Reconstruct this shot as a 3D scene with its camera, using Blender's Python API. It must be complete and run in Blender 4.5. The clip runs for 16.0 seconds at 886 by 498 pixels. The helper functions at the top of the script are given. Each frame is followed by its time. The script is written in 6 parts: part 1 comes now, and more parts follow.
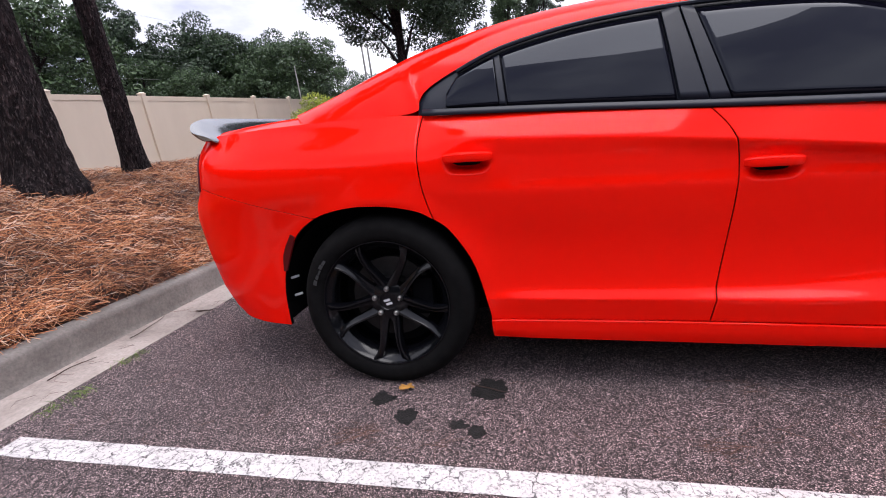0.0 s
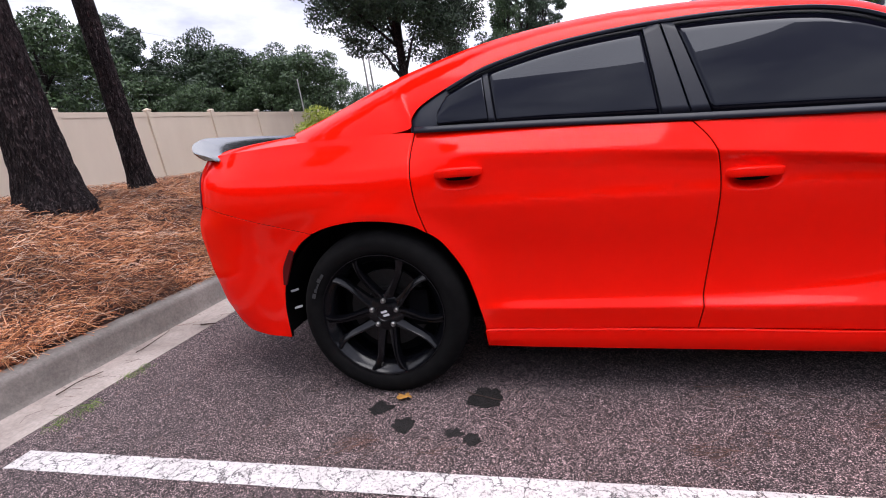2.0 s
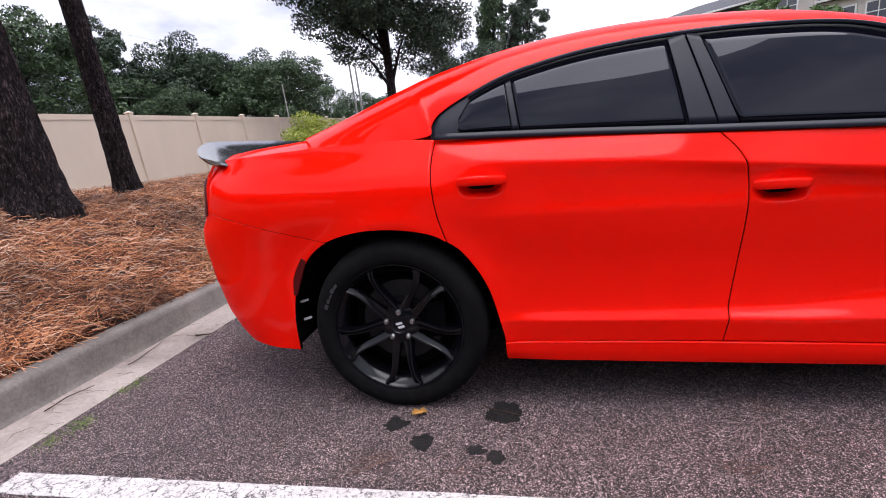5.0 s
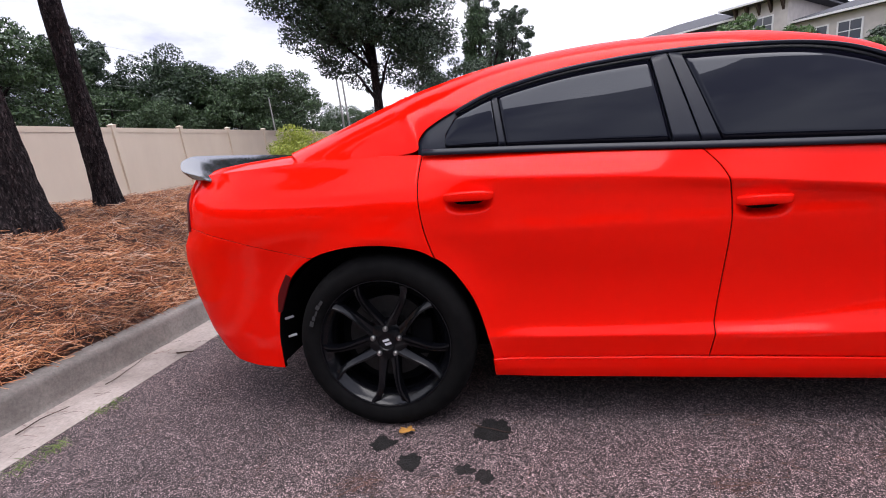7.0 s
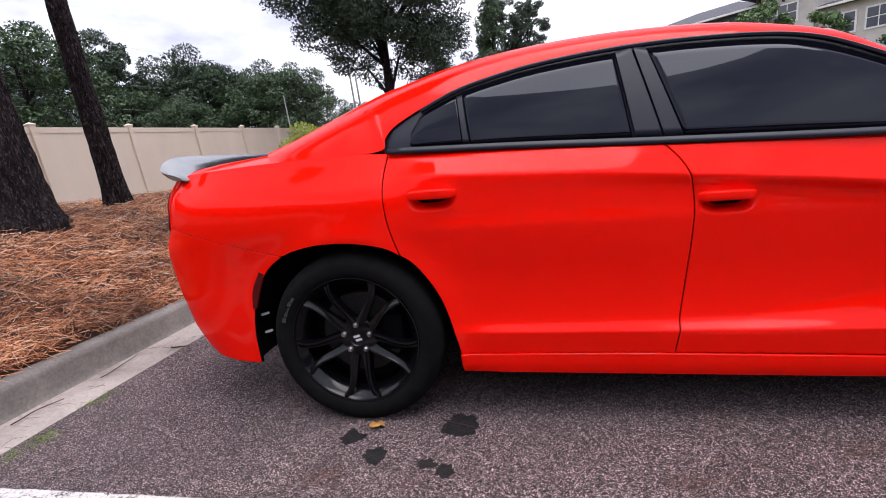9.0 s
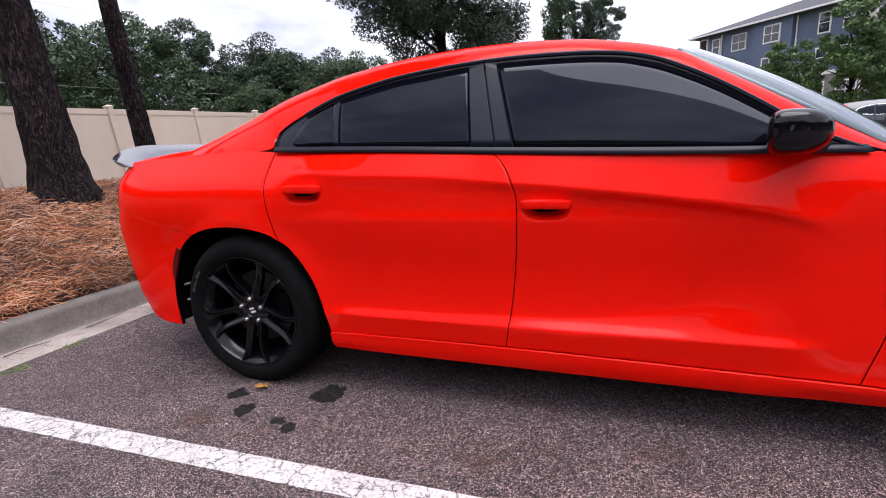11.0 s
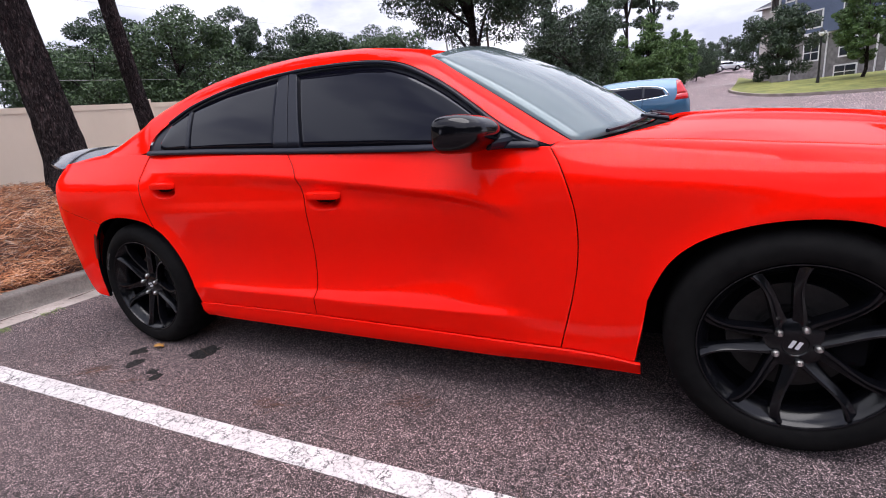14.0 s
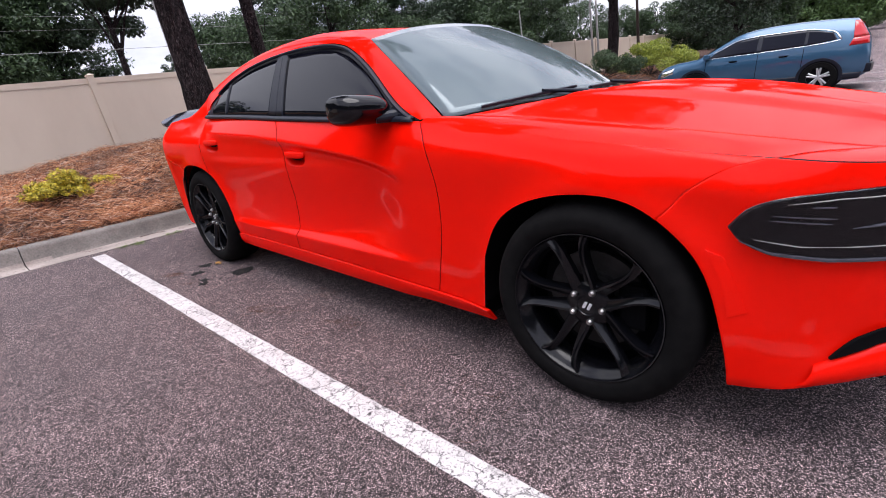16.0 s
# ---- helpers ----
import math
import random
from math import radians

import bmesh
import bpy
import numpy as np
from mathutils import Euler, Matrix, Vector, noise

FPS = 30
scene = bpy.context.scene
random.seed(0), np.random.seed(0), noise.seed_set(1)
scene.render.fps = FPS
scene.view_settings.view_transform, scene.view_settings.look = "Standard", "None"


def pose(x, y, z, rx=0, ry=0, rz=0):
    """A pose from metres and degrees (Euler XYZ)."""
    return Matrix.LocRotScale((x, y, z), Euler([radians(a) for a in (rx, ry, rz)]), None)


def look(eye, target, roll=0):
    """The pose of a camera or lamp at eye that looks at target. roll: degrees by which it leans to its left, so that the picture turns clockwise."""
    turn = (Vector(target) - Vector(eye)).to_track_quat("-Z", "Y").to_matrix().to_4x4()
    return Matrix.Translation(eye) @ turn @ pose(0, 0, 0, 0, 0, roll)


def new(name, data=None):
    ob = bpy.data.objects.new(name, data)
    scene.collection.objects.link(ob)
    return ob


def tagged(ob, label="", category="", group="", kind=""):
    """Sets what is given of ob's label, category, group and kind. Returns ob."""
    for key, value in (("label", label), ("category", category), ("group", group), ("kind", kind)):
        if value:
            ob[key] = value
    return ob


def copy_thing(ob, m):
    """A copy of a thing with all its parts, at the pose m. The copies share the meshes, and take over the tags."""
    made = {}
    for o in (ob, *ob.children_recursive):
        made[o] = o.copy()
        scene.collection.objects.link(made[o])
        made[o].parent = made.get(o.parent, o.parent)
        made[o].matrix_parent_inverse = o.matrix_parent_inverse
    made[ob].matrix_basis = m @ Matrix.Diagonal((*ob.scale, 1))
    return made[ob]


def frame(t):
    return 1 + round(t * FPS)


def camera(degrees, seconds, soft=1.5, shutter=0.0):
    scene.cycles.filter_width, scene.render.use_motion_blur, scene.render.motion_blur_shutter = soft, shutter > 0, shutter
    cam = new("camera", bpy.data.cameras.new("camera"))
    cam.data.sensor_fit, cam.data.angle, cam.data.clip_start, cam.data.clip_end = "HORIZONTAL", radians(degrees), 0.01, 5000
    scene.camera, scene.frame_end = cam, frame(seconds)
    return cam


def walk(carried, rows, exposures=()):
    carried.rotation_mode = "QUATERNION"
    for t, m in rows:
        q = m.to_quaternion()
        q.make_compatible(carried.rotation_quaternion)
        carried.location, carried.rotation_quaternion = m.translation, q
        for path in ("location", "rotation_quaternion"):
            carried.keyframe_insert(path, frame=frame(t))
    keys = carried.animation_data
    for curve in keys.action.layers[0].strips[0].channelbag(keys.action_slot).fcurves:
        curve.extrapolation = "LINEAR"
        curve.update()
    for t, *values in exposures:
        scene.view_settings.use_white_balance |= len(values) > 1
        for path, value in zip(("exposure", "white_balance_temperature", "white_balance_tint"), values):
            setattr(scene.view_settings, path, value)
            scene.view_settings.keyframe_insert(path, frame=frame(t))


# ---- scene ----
cam = camera(86.9, 16.0, 1.0)
PATH = [
    (0, (0.6, -1.745, 1.03), (0.19, 0.148, 0.532), -4.2),
    (0.5, (0.574, -1.735, 1.028), (0.177, 0.164, 0.543), -4.3),
    (1, (0.617, -1.777, 1.056), (0.209, 0.123, 0.581), -4.7),
    (1.5, (0.632, -1.796, 1.052), (0.208, 0.102, 0.586), -5.1),
    (2, (0.654, -1.783, 1.056), (0.225, 0.115, 0.593), -5.3),
    (2.5, (0.68, -1.784, 1.053), (0.258, 0.116, 0.592), -5.3),
    (3, (0.703, -1.783, 1.06), (0.298, 0.121, 0.602), -5.2),
    (3.5, (0.713, -1.781, 1.063), (0.328, 0.13, 0.614), -5.0),
    (4, (0.618, -1.764, 1.065), (0.246, 0.151, 0.622), -4.7),
    (6.5, (0.47, -1.751, 1.061), (0.154, 0.182, 0.658), -4.2),
    (7, (0.5, -1.744, 1.072), (0.202, 0.195, 0.685), -4.2),
    (7.5, (0.525, -1.749, 1.07), (0.235, 0.192, 0.683), -4.5),
    (8, (0.548, -1.75, 1.065), (0.254, 0.189, 0.673), -4.7),
    (8.5, (0.581, -1.733, 1.069), (0.262, 0.201, 0.67), -5.0),
    (11, (1.532, -1.728, 1.069), (0.901, 0.122, 0.644), -2.7),
    (11.5, (1.663, -1.728, 1.078), (1.012, 0.111, 0.635), -2.6),
    (12, (1.766, -1.726, 1.082), (1.095, 0.104, 0.634), -2.7),
    (12.5, (1.903, -1.717, 1.083), (1.206, 0.102, 0.628), -3.2),
    (13, (2.136, -1.687, 1.095), (1.408, 0.116, 0.625), -3.9),
    (13.5, (2.401, -1.657, 1.103), (1.614, 0.114, 0.61), -4.8),
    (14, (2.678, -1.606, 1.105), (1.821, 0.125, 0.587), -5.4),
    (14.5, (2.958, -1.532, 1.104), (2.009, 0.143, 0.562), -5.7),
    (15, (3.21, -1.486, 1.099), (2.149, 0.111, 0.531), -5.9),
    (15.5, (3.461, -1.428, 1.099), (2.271, 0.064, 0.5), -5.8),
    (16, (3.704, -1.373, 1.108), (2.386, -0.013, 0.466), -6.0),
]
walk(cam, [(t, look(eye, target, roll)) for t, eye, target, roll in PATH], [(0.0, 0.62, 6180, 15.5)])

# ---- light: bright overcast noon ----
SUN_DIR = Vector((0.14, -0.06, 0.985)).normalized()      # towards the sun, behind thin cloud
world = bpy.data.worlds.new("sky")
scene.world = world
world.use_nodes = True
wn, wl = world.node_tree.nodes, world.node_tree.links
wn.clear()


def wnode(kind, **kw):
    n = wn.new(kind)
    for k, v in kw.items():
        n.inputs[k].default_value = v
    return n


sky = wn.new("ShaderNodeTexSky")
sky.sky_type, sky.sun_disc = "NISHITA", False
sky.sun_elevation = math.asin(SUN_DIR.z)
sky.sun_rotation = math.atan2(SUN_DIR.x, SUN_DIR.y)
coord = wn.new("ShaderNodeTexCoord")
stretch = wn.new("ShaderNodeMapping")
stretch.inputs["Scale"].default_value = (1.0, 1.0, 2.6)
big = wnode("ShaderNodeTexNoise", Scale=2.3, Detail=7.0, Roughness=0.55)
ramp = wn.new("ShaderNodeValToRGB")
ramp.color_ramp.elements[0].position, ramp.color_ramp.elements[0].color = 0.40, (0.50, 0.51, 0.62, 1)
ramp.color_ramp.elements[1].position, ramp.color_ramp.elements[1].color = 0.60, (1.02, 1.02, 1.05, 1)
# cloud is brightest round the hidden sun and duller on the other side of the sky
toward = wn.new("ShaderNodeVectorMath")
toward.operation = "DOT_PRODUCT"
toward.inputs[1].default_value = SUN_DIR
glow = wn.new("ShaderNodeMapRange")
glow.interpolation_type = "SMOOTHSTEP"
glow.inputs["From Min"].default_value, glow.inputs["From Max"].default_value = -0.55, 1.0
glow.inputs["To Min"].default_value, glow.inputs["To Max"].default_value = 0.80, 1.9
lit = wn.new("ShaderNodeVectorMath")
lit.operation = "SCALE"
skyb = wn.new("ShaderNodeVectorMath")
skyb.operation = "SCALE"
skyb.inputs["Scale"].default_value = 0.10
mix = wn.new("ShaderNodeMix")
mix.data_type = "RGBA"
mix.inputs["Factor"].default_value = 0.90
bg = wn.new("ShaderNodeBackground")
bg.inputs["Strength"].default_value = 0.83
out = wn.new("ShaderNodeOutputWorld")
wl.new(coord.outputs["Generated"], stretch.inputs["Vector"])
wl.new(stretch.outputs["Vector"], big.inputs["Vector"])
wl.new(big.outputs["Fac"], ramp.inputs["Fac"])
wl.new(sky.outputs["Color"], skyb.inputs[0])
wl.new(skyb.outputs["Vector"], mix.inputs["A"])
wl.new(coord.outputs["Generated"], toward.inputs[0])
wl.new(toward.outputs["Value"], glow.inputs["Value"])
wl.new(ramp.outputs["Color"], lit.inputs[0])
wl.new(glow.outputs["Result"], lit.inputs["Scale"])
wl.new(lit.outputs["Vector"], mix.inputs["B"])
wl.new(mix.outputs["Result"], bg.inputs["Color"])
wl.new(bg.outputs["Background"], out.inputs["Surface"])

sun = new("sun", bpy.data.lights.new("sun", "SUN"))
sun.data.energy, sun.data.angle, sun.data.color = 2.2, radians(50), (1.0, 0.96, 0.90)
sun.matrix_world = look(SUN_DIR * 60, (0, 0, 0))

# ---- materials ----
class Mat:
    """A node material on one Principled shader, with short ways to add textures."""

    def __init__(self, name, color, rough=0.6, metal=0.0, **inputs):
        self.m = bpy.data.materials.new(name)
        self.m.use_nodes = True
        self.t = self.m.node_tree
        self.b = self.t.nodes["Principled BSDF"]
        self.b.inputs["Base Color"].default_value = (*color, 1)
        self.b.inputs["Roughness"].default_value = rough
        self.b.inputs["Metallic"].default_value = metal
        for k, v in inputs.items():
            self.b.inputs[k.replace("_", " ")].default_value = v
        self.c = self.t.nodes.new("ShaderNodeTexCoord")
        self.height = None

    def node(self, kind, **kw):
        n = self.t.nodes.new(kind)
        for k, v in kw.items():
            n.inputs[k].default_value = v
        return n

    def link(self, a, b):
        self.t.links.new(a, b)

    def coords(self, scale=(1, 1, 1), rot=(0, 0, 0), space="Object"):
        mp = self.node("ShaderNodeMapping")
        mp.inputs["Scale"].default_value = scale
        mp.inputs["Rotation"].default_value = rot
        self.link(self.c.outputs[space], mp.inputs["Vector"])
        return mp.outputs["Vector"]

    def noise(self, scale, detail=4.0, rough=0.55, stretch=(1, 1, 1), rot=(0, 0, 0), distort=0.0):
        n = self.node("ShaderNodeTexNoise", Scale=scale, Detail=detail, Roughness=rough, Distortion=distort)
        self.link(self.coords(stretch, rot), n.inputs["Vector"])
        return n.outputs["Fac"]

    def voronoi(self, scale, feature="F1", out="Distance", stretch=(1, 1, 1)):
        n = self.node("ShaderNodeTexVoronoi", Scale=scale)
        n.feature = feature
        self.link(self.coords(stretch), n.inputs["Vector"])
        return n.outputs[out]

    def ramp(self, fac, stops):
        r = self.node("ShaderNodeValToRGB")
        e = r.color_ramp.elements
        while len(e) < len(stops):
            e.new(0.5)
        for s, (p, c) in zip(e, stops):
            s.position = p
            s.color = (*c, 1) if isinstance(c, tuple) else (c, c, c, 1)
        self.link(fac, r.inputs["Fac"])
        return r.outputs["Color"]

    def mix(self, fac, a, b, how="MIX"):
        n = self.node("ShaderNodeMix")
        n.data_type, n.blend_type = "RGBA", how
        for sock, v in (("Factor", fac), ("A", a), ("B", b)):
            if hasattr(v, "is_linked"):
                self.link(v, n.inputs[sock])
            elif sock == "Factor":
                n.inputs[sock].default_value = v
            else:
                n.inputs[sock].default_value = (*v, 1)
        return n.outputs["Result"]

    def color(self, sock):
        self.link(sock, self.b.inputs["Base Color"])
        return self

    def rough(self, sock):
        self.link(sock, self.b.inputs["Roughness"])
        return self

    def bump(self, sock, strength=0.3, distance=0.01):
        n = self.node("ShaderNodeBump", Strength=strength, Distance=distance)
        self.link(sock, n.inputs["Height"])
        if self.height:
            self.link(self.height, n.inputs["Normal"])
        self.height = n.outputs["Normal"]
        self.link(self.height, self.b.inputs["Normal"])
        return self

    def random(self):
        return self.node("ShaderNodeObjectInfo").outputs["Random"]

    def island(self):
        return self.node("ShaderNodeNewGeometry").outputs["Random Per Island"]


def simple(name, color, rough=0.6, metal=0.0, vary=0.12, scale=9.0, bump=0.0, **kw):
    m = Mat(name, color, rough, metal, **kw)
    n = m.noise(scale, 5)
    lo, hi = tuple(c * (1 - vary) for c in color), tuple(min(1, c * (1 + vary)) for c in color)
    m.color(m.ramp(n, [(0.3, lo), (0.7, hi)]))
    if bump:
        m.bump(m.noise(scale * 12, 3), bump, 0.004)
    return m.m


# the car's paint: orange-red under clear coat, with a faint film of dust
M = Mat("red_paint", (0.80, 0.014, 0.004), 0.5, 0.0, Coat_Weight=0.42, Coat_Roughness=0.03, Coat_IOR=1.40, Specular_IOR_Level=0.0)
dust = M.noise(5.0, 6, 0.6)
M.color(M.ramp(dust, [(0.25, (0.96, 0.0060, 0.0004)), (0.8, (0.98, 0.0085, 0.0008))]))
M.link(M.ramp(M.noise(2.0, 5), [(0.3, 0.02), (0.75, 0.055)]), M.b.inputs["Coat Roughness"])
RED = M.m
BLACK_GLOSS = simple("gloss_black_plastic", (0.010, 0.010, 0.013), 0.16, vary=0.2, IOR=1.75)
MIRROR_BLACK = Mat("piano_black_plastic", (0.0035, 0.0035, 0.005), 0.06, IOR=1.38).m
M = Mat("satin_black_trim", (0.008, 0.010, 0.018), 0.42, Specular_IOR_Level=0.24)
M.bump(M.noise(900, 2), 0.06, 0.0005)
TRIM = M.m
LIP_BLACK = simple("polished_black_lip", (0.010, 0.010, 0.013), 0.10, vary=0.2, IOR=2.8)
# black of the underbody, also used to paint shade under the door pulls
GAP = simple("underbody_and_shade_black", (0.005, 0.005, 0.006), 0.9, Specular_IOR_Level=0.05)
M = Mat("tinted_glass", (0.003, 0.003, 0.006), 0.015, 0.0, IOR=1.31, Specular_Tint=(0.82, 0.88, 1.0, 1))
TINT = M.m
M = Mat("windscreen_glass", (0.115, 0.148, 0.158), 0.012, 0.0, IOR=1.60, Transmission_Weight=0.25, Specular_Tint=(0.78, 0.93, 1.0, 1))
SCREEN = M.m
M = Mat("smoked_lens", (0.045, 0.043, 0.052), 0.03, 0.0, IOR=1.4, Transmission_Weight=0.9)
LENS = M.m
M = Mat("tyre_rubber", (0.010, 0.010, 0.011), 0.85, Specular_IOR_Level=0.1)
M.color(M.ramp(M.noise(22, 6), [(0.3, (0.0032, 0.0031, 0.0034)), (0.75, (0.0080, 0.0077, 0.0078))]))
M.bump(M.noise(240, 3), 0.12, 0.001)
RUBBER = M.m
M = Mat("black_alloy", (0.0030, 0.0032, 0.0045), 0.25, 0.0, Specular_IOR_Level=0.30)
M.rough(M.ramp(M.noise(18, 5), [(0.3, 0.12), (0.75, 0.26)]))
ALLOY = M.m
STEEL = simple("worn_steel", (0.45, 0.44, 0.43), 0.32, 1.0, vary=0.3, scale=60)
DISC = simple("brake_iron", (0.022, 0.021, 0.021), 0.5, 0.4, vary=0.3, scale=40)
BADGE = simple("pale_badge", (0.62, 0.62, 0.64), 0.35, vary=0.05)
REFLECT = Mat("dark_red_reflector", (0.085, 0.004, 0.005), 0.4, Specular_IOR_Level=0.15).m
TAIL = Mat("red_lamp_lens", (0.50, 0.008, 0.010), 0.08, Coat_Weight=0.8).m
CABIN = simple("dark_cabin_cloth", (0.018, 0.018, 0.02), 0.85, vary=0.3)
LAMP_RIM = simple("grey_lamp_rim", (0.055, 0.055, 0.07), 0.22, vary=0.3, scale=30)
LETTER = simple("tyre_lettering", (0.032, 0.032, 0.034), 0.7, vary=0.1)

# worn asphalt: dark binder with pale and pinkish stone chips
M = Mat("worn_asphalt", (0.12, 0.115, 0.12), 0.88)
chip = M.voronoi(310, out="Color")
sep = M.node("ShaderNodeSeparateColor")
M.link(chip, sep.inputs["Color"])
grit = M.ramp(sep.outputs["Red"], [(0.0, (0.011, 0.0090, 0.0098)), (0.36, (0.068, 0.056, 0.060)), (0.70, (0.190, 0.158, 0.164)), (0.94, (0.66, 0.57, 0.57))])
patch = M.ramp(M.noise(0.8, 5, 0.6), [(0.3, (0.84, 0.80, 0.81)), (0.7, (1.18, 1.08, 1.07))])
wear = M.mix(1.0, M.ramp(M.noise(14, 6, 0.7), [(0.3, 0.78), (0.7, 1.22)]), M.ramp(M.noise(2.6, 6, 0.65), [(0.3, (0.82, 0.80, 0.80)), (0.7, (1.18, 1.13, 1.12))]), "MULTIPLY")
pits = M.ramp(M.voronoi(310), [(0.0, 1.25), (0.42, 0.95), (0.75, 0.15)])
lumps = M.node("ShaderNodeSeparateColor")
M.link(M.voronoi(115, out="Color"), lumps.inputs["Color"])
grit = M.mix(1.0, grit, M.ramp(lumps.outputs["Green"], [(0.05, 0.60), (0.5, 0.95), (0.95, 1.45)]), "MULTIPLY")
# lane past the stalls lifted in brightness through the colour, with a ragged edge
along = M.node("ShaderNodeSeparateXYZ")
M.link(M.coords(), along.inputs["Vector"])
edge = M.node("ShaderNodeMath")
edge.operation = "ADD"
M.link(along.outputs["X"], edge.inputs[0])
M.link(M.noise(1.3, 5, 0.6), edge.inputs[1])
span = M.node("ShaderNodeMapRange")
span.inputs["From Min"].default_value = 2.6
span.inputs["From Max"].default_value = 4.6
M.link(edge.outputs[0], span.inputs["Value"])
lane_lift = M.ramp(span.outputs[0], [(0.0, (1.00, 0.96, 0.955)), (1.0, (1.46, 1.43, 1.44))])
patch = M.mix(1.0, patch, lane_lift, "MULTIPLY")
M.color(M.mix(1.0, M.mix(1.0, M.mix(1.0, grit, pits, "MULTIPLY"), patch, "MULTIPLY"), wear, "MULTIPLY"))
M.bump(M.voronoi(310), 1.0, 0.005)
M.bump(M.noise(40, 4), 0.25, 0.004)
ASPHALT = M.m

# road paint: thick white, crazed, with the dark road showing through the cracks
M = Mat("crazed_white_paint", (0.78, 0.76, 0.77), 0.75)
wob = M.node("ShaderNodeTexNoise", Scale=26, Detail=5.0, Roughness=0.65)
M.link(M.coords(), wob.inputs["Vector"])
ragged = M.node("ShaderNodeVectorMath")
ragged.operation = "SCALE"
ragged.inputs["Scale"].default_value = 0.075
M.link(wob.outputs["Color"], ragged.inputs[0])
place = M.node("ShaderNodeVectorMath")
M.link(M.coords(), place.inputs[0])
M.link(ragged.outputs["Vector"], place.inputs[1])


def crazing(scale):
    n = M.node("ShaderNodeTexVoronoi", Scale=scale)
    n.feature = "DISTANCE_TO_EDGE"
    M.link(place.outputs["Vector"], n.inputs["Vector"])
    return n.outputs["Distance"]


crack, crack2 = crazing(15), crazing(38)
lines = M.ramp(crack, [(0.0, 0.0), (0.020, 0.0), (0.034, 1.0)])
fine = M.ramp(crack2, [(0.0, 0.35), (0.03, 1.0)])
where = M.ramp(M.noise(11, 5, 0.7), [(0.38, 1.0), (0.55, 0.0)])
keep = M.mix(where, lines, (1, 1, 1))
keep2 = M.mix(M.ramp(M.noise(23, 5, 0.7), [(0.44, 1.0), (0.56, 0.0)]), fine, (1, 1, 1))
speck = M.ramp(M.noise(95, 4, 0.7), [(0.36, 0.25), (0.46, 1.0)])
paint = M.mix(1.0, M.mix(1.0, keep, keep2, "MULTIPLY"), speck, "MULTIPLY")
M.color(M.mix(paint, (0.05, 0.046, 0.048), M.ramp(M.noise(5, 5), [(0.3, (0.50, 0.468, 0.460)), (0.7, (0.62, 0.588, 0.58))])))
M.bump(paint, 0.5, 0.003)
LINE = M.m
M = Mat("oil_stain", (0.012, 0.011, 0.011), 0.6, Specular_IOR_Level=0.2)
M.color(M.mix(1.0, M.ramp(M.voronoi(250), [(0.0, (0.034, 0.030, 0.029)), (0.5, (0.013, 0.012, 0.012)), (0.8, (0.004, 0.004, 0.004))]), M.ramp(M.noise(30, 5, 0.7), [(0.35, 0.6), (0.7, 1.6)]), "MULTIPLY"))
M.bump(M.voronoi(250), 0.6, 0.004)
OIL = M.m

M = Mat("kerb_concrete", (0.34, 0.31, 0.28), 0.9)
M.color(M.mix(1.0, M.ramp(M.noise(2.2, 7, 0.65), [(0.25, (0.085, 0.075, 0.068)), (0.5, (0.165, 0.147, 0.134)), (0.8, (0.28, 0.252, 0.23))]),
              M.ramp(M.noise(60, 4, 0.7), [(0.3, 0.72), (0.65, 1.1)]), "MULTIPLY"))
M.bump(M.noise(90, 4, 0.7), 0.35, 0.004)
CONCRETE = M.m
M = Mat("gutter_concrete", (0.5, 0.45, 0.42), 0.9)
M.color(M.mix(1.0, M.ramp(M.noise(1.6, 7, 0.65), [(0.28, (0.17, 0.142, 0.125)), (0.50, (0.31, 0.262, 0.235)), (0.72, (0.44, 0.38, 0.345))]),
              M.ramp(M.noise(55, 4, 0.7), [(0.3, 0.75), (0.6, 1.05)]), "MULTIPLY"))
M.bump(M.noise(80, 4, 0.7), 0.4, 0.004)
GUTTER = M.m

M = Mat("mulch_soil", (0.09, 0.045, 0.025), 0.95)
M.color(M.ramp(M.noise(14, 8, 0.7), [(0.3, (0.018, 0.009, 0.008)), (0.55, (0.060, 0.027, 0.018)), (0.8, (0.15, 0.070, 0.042))]))
M.bump(M.noise(45, 6, 0.75), 0.9, 0.03)
MULCH = M.m
M = Mat("pine_needles", (0.3, 0.14, 0.06), 0.75)
# broad random patches of the litter are darker and cooler
litter_tone = M.ramp(M.noise(1.3, 5, 0.6), [(0.34, (0.42, 0.44, 0.50)), (0.58, (1.0, 1.0, 1.0))])
M.color(M.mix(1.0, M.ramp(M.island(), [(0.0, (0.022, 0.008, 0.006)), (0.28, (0.15, 0.046, 0.020)), (0.55, (0.48, 0.170, 0.062)), (0.82, (0.82, 0.40, 0.19)), (1.0, (0.90, 0.72, 0.58))]), litter_tone, "MULTIPLY"))
NEEDLE = M.m
M = Mat("pine_bark", (0.03, 0.025, 0.025), 0.95, Specular_IOR_Level=0.15)
plates = M.noise(15, 6, 0.62, stretch=(1.9, 1.9, 0.6), distort=0.9)
fleck = M.noise(46, 5, 0.65, stretch=(1.6, 1.6, 0.5), distort=0.5)
M.color(M.mix(M.ramp(fleck, [(0.54, 0.0), (0.68, 1.0)]), M.ramp(plates, [(0.36, (0.007, 0.005, 0.006)), (0.50, (0.022, 0.016, 0.017)), (0.68, (0.046, 0.034, 0.034))]), (0.15, 0.120, 0.118)))
M.bump(M.ramp(plates, [(0.40, 0.0), (0.56, 1.0)]), 0.9, 0.05)
M.bump(fleck, 0.8, 0.02)
